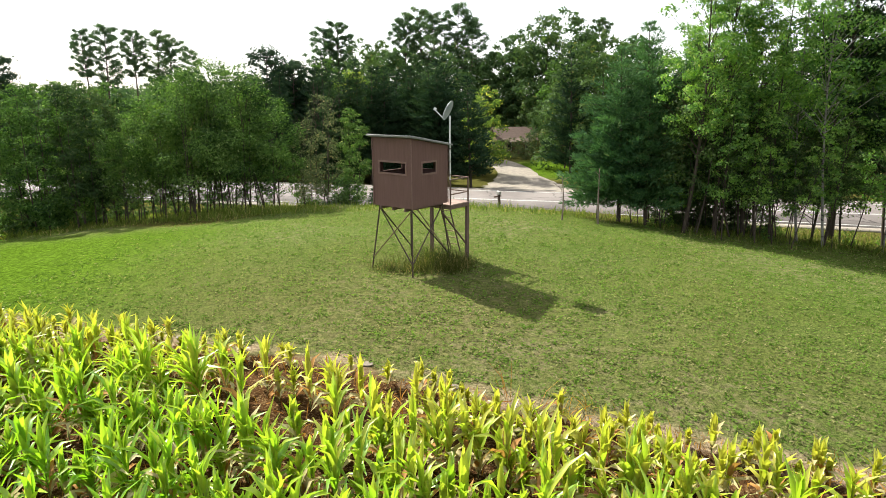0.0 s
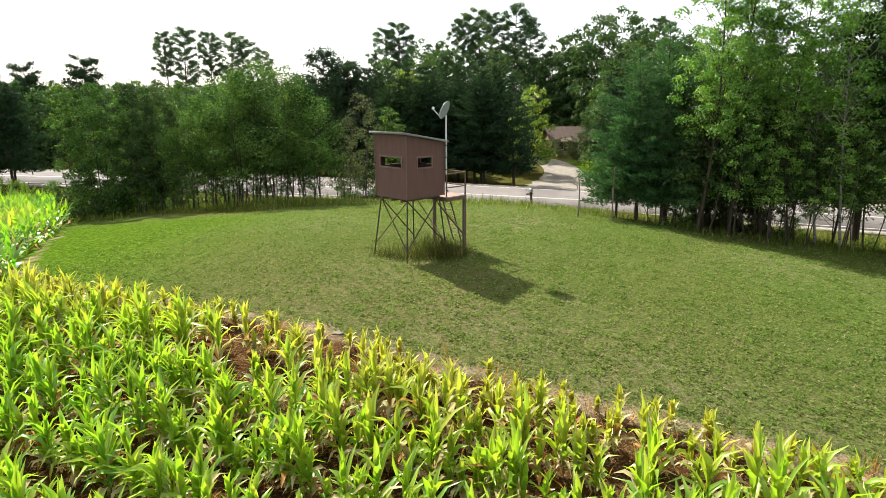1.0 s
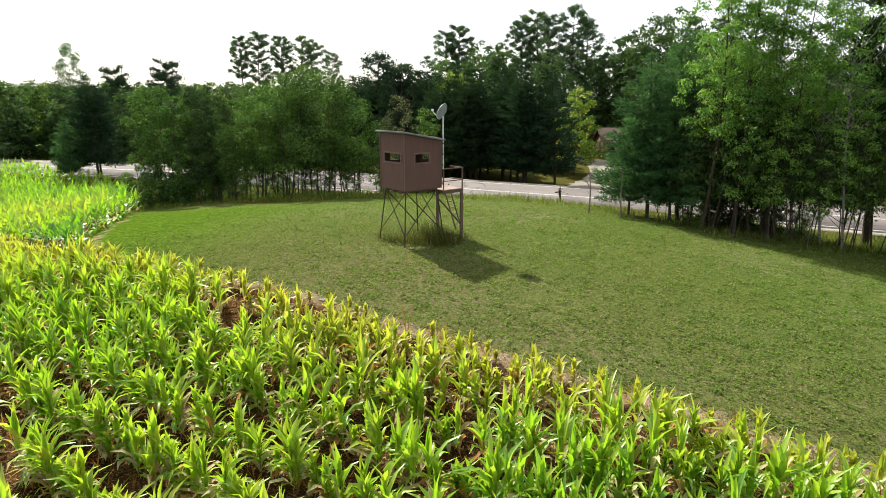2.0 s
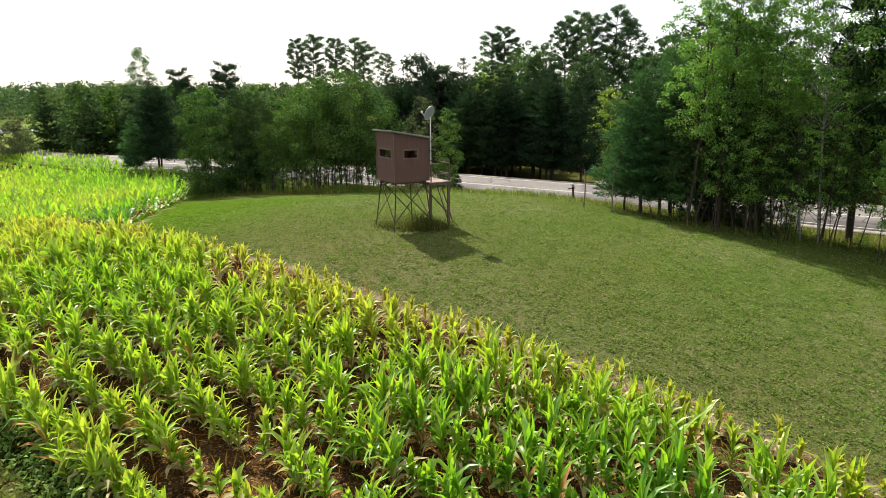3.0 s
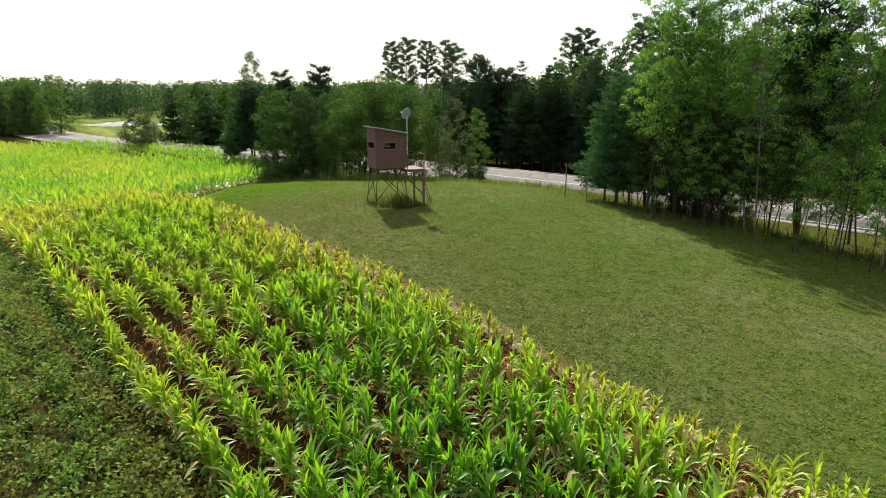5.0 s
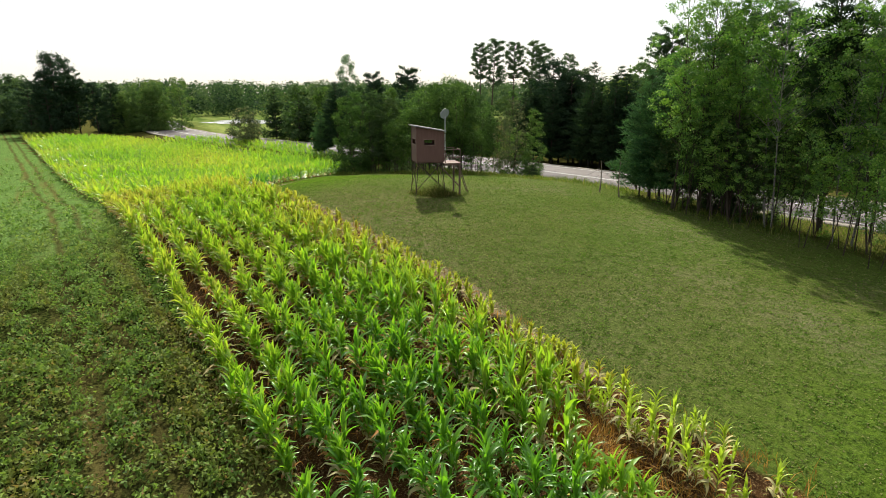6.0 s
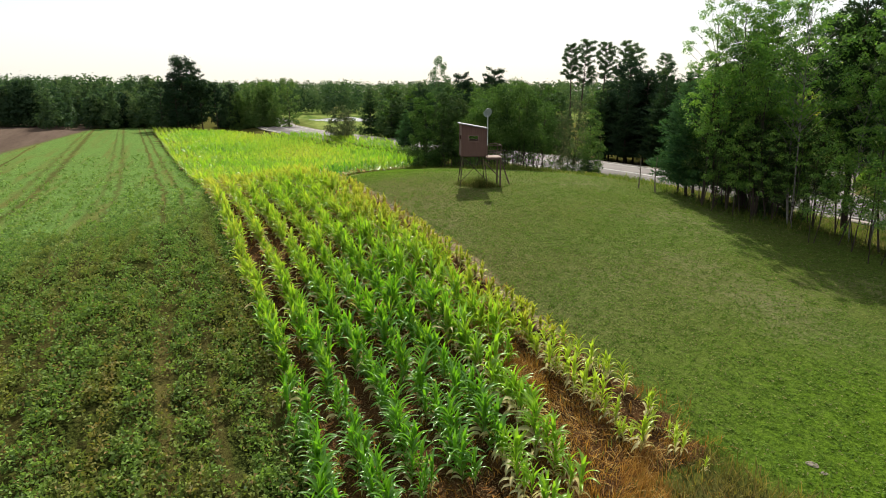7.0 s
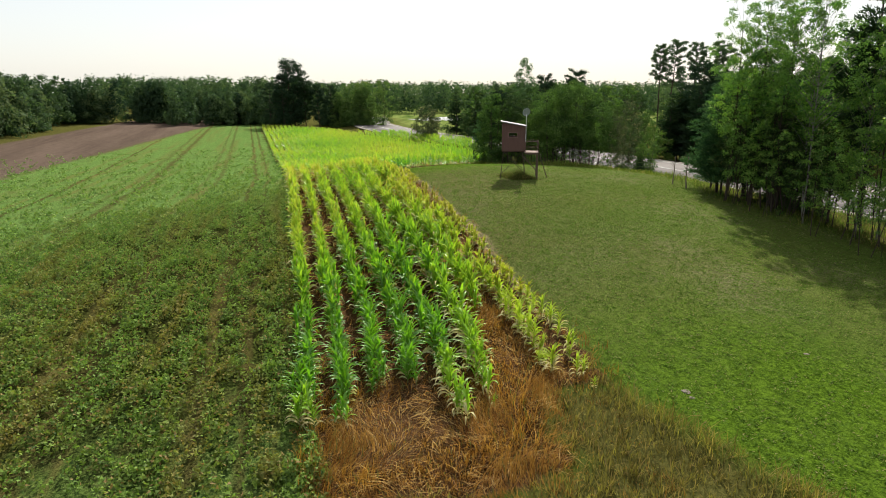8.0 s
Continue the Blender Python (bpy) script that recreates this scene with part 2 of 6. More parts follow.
def corn_material(name="corn_leaf"):
    k = Nodes(name)
    ripe, rnd = k.attribute("ripe"), k.island()
    f = k.math("ADD", ripe, k.math("MULTIPLY", k.math("SUBTRACT", rnd, 0.5), 0.45))
    c = k.ramp(f, (0.0, (0.06, 0.16, 0.022)), (0.35, (0.135, 0.275, 0.024)), (0.7, (0.275, 0.36, 0.03)), (1.0, (0.39, 0.37, 0.05)))
    t = k.ramp(f, (0.0, (0.13, 0.42, 0.01)), (0.35, (0.3, 0.6, 0.015)), (0.7, (0.48, 0.7, 0.03)), (1.0, (0.6, 0.62, 0.05)))
    return k.foliage(c, t, 0.42, 0.38, 0.04)


M_GROUND = ground_material()
M_CORN = corn_material()
M_CORN_DRY = leaf_material("dry_corn_leaf", (0.36, 0.27, 0.13), (0.58, 0.49, 0.28), (0.42, 0.2, 0.07), 0.22, 1.2, 0.35, 0.03)
M_STALK = plain("corn_stalk", (0.09, 0.13, 0.03), (0.2, 0.19, 0.06), 6.0, 0.6)
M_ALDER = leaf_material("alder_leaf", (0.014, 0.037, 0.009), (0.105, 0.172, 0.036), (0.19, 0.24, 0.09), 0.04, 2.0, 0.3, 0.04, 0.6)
# dark leaves: a dark alder's own tone, and shade painted under the aspens
M_DARK_SHADED = leaf_material("dark_shaded_leaf", (0.02, 0.042, 0.012), (0.065, 0.1, 0.028), (0.12, 0.13, 0.05), 0.05, 1.4, 0.28, 0.05, 0.7)
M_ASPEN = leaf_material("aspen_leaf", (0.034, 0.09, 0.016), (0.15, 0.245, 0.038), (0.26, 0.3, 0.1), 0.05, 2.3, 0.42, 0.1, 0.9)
M_YOUNG = leaf_material("young_leaf", (0.03, 0.065, 0.014), (0.095, 0.15, 0.034), (0.2, 0.2, 0.09), 0.06, 1.9, 0.38, 0.05, 0.9)
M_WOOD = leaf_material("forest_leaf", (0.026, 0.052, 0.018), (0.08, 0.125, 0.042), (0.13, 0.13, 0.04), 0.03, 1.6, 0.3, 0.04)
M_YELLOW = leaf_material("yellowing_leaf", (0.06, 0.1, 0.02), (0.16, 0.2, 0.038), (0.36, 0.3, 0.06), 0.12, 2.2, 0.48, 0.04)
M_DULL = leaf_material("dull_leaf", (0.045, 0.06, 0.028), (0.125, 0.14, 0.068), (0.26, 0.2, 0.11), 0.08, 1.6, 0.32, 0.04)
M_FIELD = leaf_material("field_tree_leaf", (0.045, 0.085, 0.024), (0.12, 0.175, 0.05), (0.2, 0.2, 0.08), 0.04, 1.8, 0.35, 0.04)
M_PINE = leaf_material("pine_needles", (0.011, 0.026, 0.013), (0.034, 0.064, 0.03), (0.04, 0.055, 0.02), 0.05, 1.3, 0.22, 0.04)
M_SOFT_PINE = leaf_material("white_pine_needles", (0.024, 0.062, 0.027), (0.095, 0.175, 0.066), (0.13, 0.17, 0.07), 0.04, 1.6, 0.22, 0.05)
# needles lightened and greyed: distance haze put into the colour
M_HAZED_RED_PINE = leaf_material("hazed_red_pine_needles", (0.028, 0.055, 0.026), (0.08, 0.125, 0.06), (0.09, 0.1, 0.05), 0.05, 1.8, 0.35, 0.04)
M_LEGUME = legume_material()
M_GRASS = leaf_material("tall_grass", (0.04, 0.066, 0.01), (0.15, 0.18, 0.034), (0.28, 0.22, 0.1), 0.08, 1.6, 0.4, 0.03, 0.8)
M_OLIVE = leaf_material("olive_grass", (0.085, 0.065, 0.014), (0.27, 0.21, 0.05), (0.26, 0.17, 0.06), 0.15, 1.5, 0.4, 0.03, 0.8)
# grass round the legs: browner, with shade under the box painted in
M_LEG_GRASS = leaf_material("leg_grass", (0.026, 0.038, 0.01), (0.085, 0.09, 0.024), (0.24, 0.18, 0.09), 0.12, 1.5, 0.38, 0.03, 0.8)
M_LAWN = leaf_material("lawn_grass", (0.074, 0.12, 0.019), (0.152, 0.21, 0.046), (0.24, 0.2, 0.1), 0.16, 1.6, 0.4, 0.0, 0.9)
M_DRY = leaf_material("dry_grass", (0.15, 0.05, 0.01), (0.56, 0.27, 0.06), (0.14, 0.14, 0.04), 0.08, 1.3, 0.35, 0.03, 1.6)
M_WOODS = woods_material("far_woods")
M_STRAW = leaf_material("pale_straw", (0.3, 0.16, 0.045), (0.64, 0.41, 0.15), (0.3, 0.14, 0.05), 0.15, 1.2, 0.3, 0.03, 1.6)
M_BARK = bark_material("dark_bark", (0.028, 0.021, 0.016), (0.075, 0.058, 0.045))
M_BIRCH = bark_material("pale_bark", (0.1, 0.094, 0.08), (0.26, 0.245, 0.215), (0.05, 0.042, 0.036))
M_ASPHALT = asphalt_material()
M_PAINT = plain("road_paint", (0.34, 0.34, 0.32), (0.5, 0.5, 0.48), 5.0, 0.7)
M_GRAVEL = plain("gravel", (0.15, 0.13, 0.108), (0.28, 0.245, 0.205), 2.0, 0.95, 0.8, 0.02)
M_WATER = plain("marsh_water", (0.02, 0.025, 0.025), (0.04, 0.045, 0.04), 0.3, 0.3, 1.0, 0.4, specular=0.6)


# ---- meshes from arrays ----
def mesh_of(name, verts, faces, materials, slots=None, attribute=None, smooth=False):
    """A mesh from arrays of corners (n, 3) and of faces (m, 3 or 4)."""
    me = bpy.data.meshes.new(name)
    verts, faces = np.asarray(verts, dtype=np.float32), np.asarray(faces, dtype=np.int32)
    n, sides = faces.shape
    me.vertices.add(len(verts))
    me.vertices.foreach_set("co", verts.ravel())
    me.loops.add(n * sides)
    me.loops.foreach_set("vertex_index", faces.ravel())
    me.polygons.add(n)
    me.polygons.foreach_set("loop_start", np.arange(n, dtype=np.int32) * sides)
    for m in materials:
        me.materials.append(m)
    if slots is not None:
        me.polygons.foreach_set("material_index", np.asarray(slots, dtype=np.int32))
    if smooth:
        me.polygons.foreach_set("use_smooth", np.ones(n, dtype=bool))
    me.update(calc_edges=True)
    for key, values in (attribute or {}).items():
        a = me.attributes.new(key, "FLOAT", "POINT")
        a.data.foreach_set("value", np.asarray(values, dtype=np.float32))
    return me


def part(name, data, parent, label="", m=None):
    """Links a mesh, or a bmesh with its material in a pair, as one object under parent."""
    if isinstance(data, tuple):
        bm, material = data
        data = bpy.data.meshes.new(name)
        bm.to_mesh(data)
        bm.free()
        data.materials.append(material)
    ob = new(name, data)
    ob.parent = parent
    if m is not None:
        ob.matrix_basis = m
    return tagged(ob, label)


def join(chunks):
    """Joins pairs (verts, faces) into one pair."""
    vs, fs, at = [], [], 0
    for v, f in chunks:
        vs.append(v)
        fs.append(f + at)
        at += len(v)
    return np.concatenate(vs), np.concatenate(fs)


def tube(points, radii, sides=6):
    """A tapered tube along points, as quads."""
    pts, radii = np.asarray(points, float), np.asarray(radii, float)
    way = np.gradient(pts, axis=0)
    way /= np.linalg.norm(way, axis=1)[:, None] + 1e-9
    ref = np.where(np.abs(way[:, 2:3]) > 0.9, np.array([[1.0, 0, 0]]), np.array([[0, 0, 1.0]]))
    a = np.cross(way, ref)
    a /= np.linalg.norm(a, axis=1)[:, None]
    b = np.cross(way, a)
    ang = np.arange(sides) * 2 * math.pi / sides
    ring = pts[:, None] + radii[:, None, None] * (a[:, None] * np.cos(ang)[None, :, None] + b[:, None] * np.sin(ang)[None, :, None])
    i, j = np.meshgrid(np.arange(len(pts) - 1), np.arange(sides), indexing="ij")
    f = np.stack([i * sides + j, i * sides + (j + 1) % sides, (i + 1) * sides + (j + 1) % sides, (i + 1) * sides + j], -1)
    return ring.reshape(-1, 3), f.reshape(-1, 4)


def unit(v):
    return v / (np.linalg.norm(v, axis=-1, keepdims=True) + 1e-9)


def leaf_tris(centres, facing, length, width, r):
    """Pointed three-cornered leaves at centres, lying square to the given ways."""
    n = len(centres)
    facing = unit(facing)
    along = unit(np.cross(facing, r.normal(size=(n, 3))))
    side = np.cross(facing, along)
    l = (length * r.uniform(0.65, 1.3, n))[:, None]
    w = (width * r.uniform(0.75, 1.25, n))[:, None]
    v = np.stack([centres - along * l * 0.4 + side * w * 0.5, centres - along * l * 0.4 - side * w * 0.5, centres + along * l * 0.6], 1)
    return v.reshape(-1, 3), np.arange(n * 3).reshape(n, 3)


def box_bm(bm, x0, x1, y0, y1, z0, z1):
    """Adds a box to a bmesh."""
    return bmesh.ops.create_cube(bm, size=1.0, matrix=Matrix.LocRotScale(((x0 + x1) / 2, (y0 + y1) / 2, (z0 + z1) / 2), None, (x1 - x0, y1 - y0, z1 - z0)))


def box(x0, x1, y0, y1, z0, z1, bevel=0.006):
    bm = bmesh.new()
    box_bm(bm, x0, x1, y0, y1, z0, z1)
    if bevel:
        bmesh.ops.bevel(bm, geom=bm.edges[:], offset=bevel, segments=1, affect="EDGES")
    return bm


# ---- the lie of the land ----
ROAD = [(-190, 104.0), (-150, 83.0), (-125, 71.0), (-110, 65.0), (-95, 61.3), (-75, 58.4), (-62, 57.3), (-45, 55.6), (-31, 53.8), (-20, 51.9), (-11, 49.8), (0, 46.9), (9, 44.6), (19, 41.8), (30, 38.6), (45, 34.8), (80, 26.6), (190, 6.0)]
ROAD_X, ROAD_Y = np.array([p[0] for p in ROAD], float), np.array([p[1] for p in ROAD], float)
ROAD_HALF = 4.9


def smooth(a, b, x):
    t = np.clip((x - a) / (b - a), 0, 1)
    return t * t * (3 - 2 * t)


def road_y(x):
    return sum(np.interp(x + d, ROAD_X, ROAD_Y) for d in (-4, -2, 0, 2, 4)) / 5


def road_z(x):
    return -1.6 - 0.15 * smooth(-20, -70, x) - 0.9 * smooth(-112, -150, x) - 0.3 * smooth(15, 60, x)


def height(x, y):
    """The ground's height: a low knoll under the raised box, fields round it, a level road."""
    x, y = np.asarray(x, float), np.asarray(y, float)
    r2 = (x + 2) ** 2 + (y - 20) ** 2
    z = -3.0 + 3.7 * np.exp(-r2 / 28.0 ** 2)
    z = z + 0.05 * np.sin(x * 0.31 + 1.0) * np.sin(y * 0.27) + 0.03 * np.sin(x * 0.83) * np.cos(y * 0.71)
    off = y - road_y(x)
    near = 1 - smooth(5.4, 10.5, np.abs(off))
    z = z * (1 - near) + (road_z(x) - 0.06) * near
    behind = smooth(8, 30, off)
    z = z * (1 - behind) + (road_z(x) + 0.1 - 2.4 * smooth(-85, -130, x)) * behind
    return z


def row_bend(u):
    return 0.05 * np.clip(u - 50, 0, 300)


def rows_uv(x, y):
    """Metres along and across the corn rows."""
    dx, dy = x - ROW_FROM[0], y - ROW_FROM[1]
    u = dx * ROW_WAY[0] + dy * ROW_WAY[1]
    return u, dx * ROW_SIDE[0] + dy * ROW_SIDE[1] + row_bend(u)


def olive_at(u, v):
    """Where rough olive grass takes over from the dry patch at the end of the rows, 0 to 1."""
    side = smooth(5.7, 6.9, v + 0.3 * np.sin(u * 2.1)) * smooth(0.6, -0.8, u)
    end = smooth(-3.4, -5.0, u - 0.25 * np.abs(v - 3.5))
    return np.maximum(side, end) * smooth(-0.6, 0.2, v) * smooth(9.4, 8.3, v + 0.36 * np.minimum(u, 0))


def corn_width(u):
    """How far the corn reaches across its rows, at u metres along them."""
    edge = lambda w: np.interp(w, [38, 42, 44, 50, 55, 71, 90, 98, 107, 120, 147, 168, 172], [9.0, 10.6, 13.0, 18.2, 21.8, 31.8, 31.8, 30.4, 27.8, 24.8, 16.0, 3.0, 0.5])
    return (edge(u - 1.5) + edge(u) + edge(u + 1.5)) / 3 + 0.2 * np.sin(u * 0.5)


# ---- ground ----
def axis(lo, hi, step, far):
    """Grid lines: even between lo and hi, wider and wider out to far."""
    mid = np.arange(lo, hi + step, step)
    grow = step * np.cumsum(1.09 ** np.arange(1, 100))
    grow = grow[grow < far]
    return np.concatenate([lo - grow[::-1], mid, hi + grow])


def build_ground():
    xs, ys = axis(-36, 40, 0.6, 2400), axis(-24, 44, 0.6, 2400)
    x, y = [a.ravel() for a in np.meshgrid(xs, ys, indexing="ij")]
    z = height(x, y)
    u, v = rows_uv(x, y)
    i, j = np.meshgrid(np.arange(len(xs) - 1), np.arange(len(ys) - 1), indexing="ij")
    w = len(ys)
    f = np.stack([i * w + j, (i + 1) * w + j, (i + 1) * w + j + 1, i * w + j + 1], -1).reshape(-1, 4)
    off = y - road_y(x)
    soil = smooth(-0.15, 0.15, v) * (1 - smooth(-0.4, 0.3, v - corn_width(u) + 1.3 * smooth(34, 42, u))) * smooth(-7.5, -6.0, u - np.clip(v, 0, 9) * 0.2) * (1 - smooth(170, 173, u)) * (1 - olive_at(u, v))
    edge = -31.7 + 0.135 * np.clip(u - 66, -60, 150)
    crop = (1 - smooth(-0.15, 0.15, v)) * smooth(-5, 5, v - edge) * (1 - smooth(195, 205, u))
    tilled = (1 - smooth(-5, 5, v - edge)) * smooth(-55, -46, v - 0.06 * (u - 118)) * smooth(20, 30, u) * (1 - smooth(225, 235, u))
    rough = np.maximum.reduce([olive_at(u, v), smooth(-9.0, -7.5, off + 1.3 * np.sin(x * 0.35) + 11.0 * smooth(-5, -12, x) + 6.5 * smooth(3, 9, x)), (1 - smooth(-9, -5, u - 0.35 * (9 - v))) * (1 - smooth(8.3, 9.0, v + 0.36 * np.minimum(u, 0))), smooth(60, 90, np.hypot(x, y - 15))])
    yard = smooth(1.3, 0.8, np.hypot((x - 11.5) / 4.5, (y - 68.5) / 6.0))
    rough = rough * (1 - yard)
    lush = np.clip(0.8 * yard + smooth(-9, -16, v) + smooth(16, 60, u) * (v < 0) + smooth(-5, -13, x) * (1 - smooth(26, 32, y)) * 0.9 + smooth(14, 27, x) * (1 - smooth(8, 14, y)) * 0.9 + 0.15 * smooth(2, 12, x) * smooth(14, 20, v), 0, 1)
    beyond = np.clip(v - corn_width(u), 0, 99)
    dry = 0.42 * np.exp(-(beyond / 7.0) ** 2) * smooth(-2, 4, u) * (1 - smooth(36, 44, u)) + 0.3 * np.exp(-((x + 0.5) ** 2 + (y - 15.5) ** 2) / 30)
    sand = np.exp(-((v - corn_width(u) - 0.1) / 0.75) ** 2) * smooth(3, 8, u) * (1 - smooth(48, 54, u))
    me = mesh_of("ground", np.stack([x, y, z], 1), f, [M_GROUND], None, dict(sand=sand, dry=np.clip(dry, 0, 0.8), soil=soil, crop=crop, tilled=tilled, rough=rough, lush=lush, marsh=smooth(6, 14, off) * smooth(-70, -95, x)), True)
    tagged(new("ground", me), "mown lawn, fields and rough verges over a low knoll", "ground", kind="structure")


def ribbon(name, xs, lo, hi, lift, material, thick=0.0):
    """A strip that follows the road between two offsets from its middle."""
    xs = np.asarray(xs, float)
    yc = road_y(xs)
    way = unit(np.stack([np.gradient(xs), np.gradient(yc)], 1))
    side = np.stack([-way[:, 1], way[:, 0]], 1)
    cols = []
    for off, dz in ((lo, -thick), (lo, 0), (hi, 0), (hi, -thick)):
        p = np.stack([xs, yc], 1) + side * off
        cols.append(np.concatenate([p, (road_z(xs) + lift + dz)[:, None]], 1))
    v = np.stack(cols, 1).reshape(-1, 3)
    i, j = np.meshgrid(np.arange(len(xs) - 1), np.arange(3), indexing="ij")
    f = np.stack([i * 4 + j, (i + 1) * 4 + j, (i + 1) * 4 + j + 1, i * 4 + j + 1], -1).reshape(-1, 4)
    return mesh_of(name, v, f, [material])


def build_road():
    xs = np.arange(-190, 191, 1.5)
    road = tagged(new("road", ribbon("road", xs, -ROAD_HALF, ROAD_HALF, 0.03, M_ASPHALT, 0.12)), "weathered pale grey two-lane asphalt road with cracks", "road", kind="structure")
    part("edge_line", ribbon("edge_line", xs, -4.42, -4.28, 0.036, M_PAINT, 0.004), road, "white painted edge line")
    part("edge_line", ribbon("edge_line", xs, 4.28, 4.42, 0.036, M_PAINT, 0.004), road, "white painted edge line")
    part("centre_line", ribbon("centre_line", xs, -0.16, -0.05, 0.036, M_PAINT, 0.004), road, "faded painted centre line")
    part("centre_line", ribbon("centre_line", xs, 0.05, 0.16, 0.036, M_PAINT, 0.004), road, "faded painted centre line")
    for lo, hi in ((-5.9, -ROAD_HALF), (ROAD_HALF, 5.9)):
        tagged(new("road_shoulder", ribbon("road_shoulder", xs, lo, hi, 0.012, M_GRAVEL, 0.1)), "pale gravel shoulder along the road", "road shoulder", kind="structure")
    # the drive on the far side
    cy = np.linspace(49.4, 76, 24)
    cx = np.interp(cy, [49, 58, 63, 66, 69, 73, 76], [7.2, 7.4, 7.5, 7.7, 7.4, 6.5, 5.6])
    half = np.interp(cy, [49, 56, 60, 63, 66, 70, 76], [6.5, 5.0, 3.6, 2.6, 2.0, 1.8, 1.6])
    v = np.stack([np.stack([cx + k * half, cy, height(cx + k * half, cy) + 0.05 - 0.05 * abs(k)], 1) for k in (-1, -0.4, 0.4, 1)], 1).reshape(-1, 3)
    i, j = np.meshgrid(np.arange(23), np.arange(3), indexing="ij")
    f = np.stack([i * 4 + j, i * 4 + j + 1, (i + 1) * 4 + j + 1, (i + 1) * 4 + j], -1).reshape(-1, 4)
    tagged(new("driveway", mesh_of("driveway", v, f, [M_GRAVEL])), "pale gravel driveway leading into the woods", "driveway", kind="structure")


build_ground()
build_road()

# ---- the raised hunting box ----
M_BROWN = plain("brown_painted_plywood", (0.09, 0.046, 0.039), (0.128, 0.071, 0.06), 2.0, 0.75, 0.25, 0.004, stretch=(6, 6, 0.5))
M_TRIM = plain("weathered_brown_trim", (0.12, 0.07, 0.058), (0.185, 0.12, 0.1), 3.0, 0.8, 0.3, 0.004)
M_ROOF = plain("roof_sheet", (0.1, 0.105, 0.1), (0.19, 0.19, 0.185), 1.5, 0.55, 0.2, 0.004)
M_DECK = plain("deck_boards", (0.2, 0.13, 0.105), (0.33, 0.24, 0.2), 3.0, 0.8, 0.4, 0.005)
M_POST = plain("grey_brown_post", (0.075, 0.047, 0.036), (0.15, 0.1, 0.08), 3.0, 0.85, 0.4, 0.006, stretch=(4, 4, 0.5))
M_STEEL = plain("dark_steel", (0.03, 0.021, 0.017), (0.075, 0.05, 0.04), 6.0, 0.6, 0.2, 0.002, metal=0.3)
M_WOODBRACE = plain("brace_wood", (0.13, 0.1, 0.05), (0.24, 0.19, 0.1), 4.0, 0.8)
M_PIPE = plain("galvanised_pipe", (0.45, 0.46, 0.47), (0.62, 0.63, 0.64), 6.0, 0.4, 0.1, 0.001, metal=0.6)
M_DISH = plain("dish_grey", (0.2, 0.23, 0.26), (0.3, 0.33, 0.36), 4.0, 0.5)
M_INSIDE = plain("dark_ply_inside", (0.06, 0.045, 0.035), (0.11, 0.085, 0.065), 3.0, 0.9)


def rod(p, q, r, sides=6):
    return tube([p, q], [r, r], sides)


def rod_part(name, p, q, r, material, parent, label="", sides=6):
    v, f = rod(np.array(p, float), np.array(q, float), r, sides)
    return part(name, mesh_of(name, v, f, [material], smooth=True), parent, label)


def panel_with_window(x_len, z0, z1a, z1b, wx0, wx1, wz0, wz1, thick):
    """An upright panel from x 0 to x_len, its top sloping from z1a to z1b, with a window hole; its face lies at y 0, its back at y thick."""
    top = lambda x: z1a + (z1b - z1a) * x / x_len
    bm = bmesh.new()
    xs, rows = (0, wx0, wx1, x_len), lambda x: (z0, wz0, wz1, top(x))
    for y in (0, thick):
        g = [[bm.verts.new((x, y, z)) for z in rows(x)] for x in xs]
        for i in range(3):
            for j in range(3):
                if (i, j) != (1, 1):
                    q = [g[i][j], g[i + 1][j], g[i + 1][j + 1], g[i][j + 1]]
                    bm.faces.new(q if y == 0 else q[::-1])
        if y == 0:
            front = g
    ring = lambda g: [[g[0][0], g[1][0], g[2][0], g[3][0], g[3][1], g[3][2], g[3][3], g[2][3], g[1][3], g[0][3], g[0][2], g[0][1]], [g[1][1], g[2][1], g[2][2], g[1][2]]]
    for a, b in zip(ring(front), ring(g)):
        for k in range(len(a)):
            bm.faces.new((a[k], a[k - 1], b[k - 1], b[k]))
    bmesh.ops.recalc_face_normals(bm, faces=bm.faces[:])
    return bm


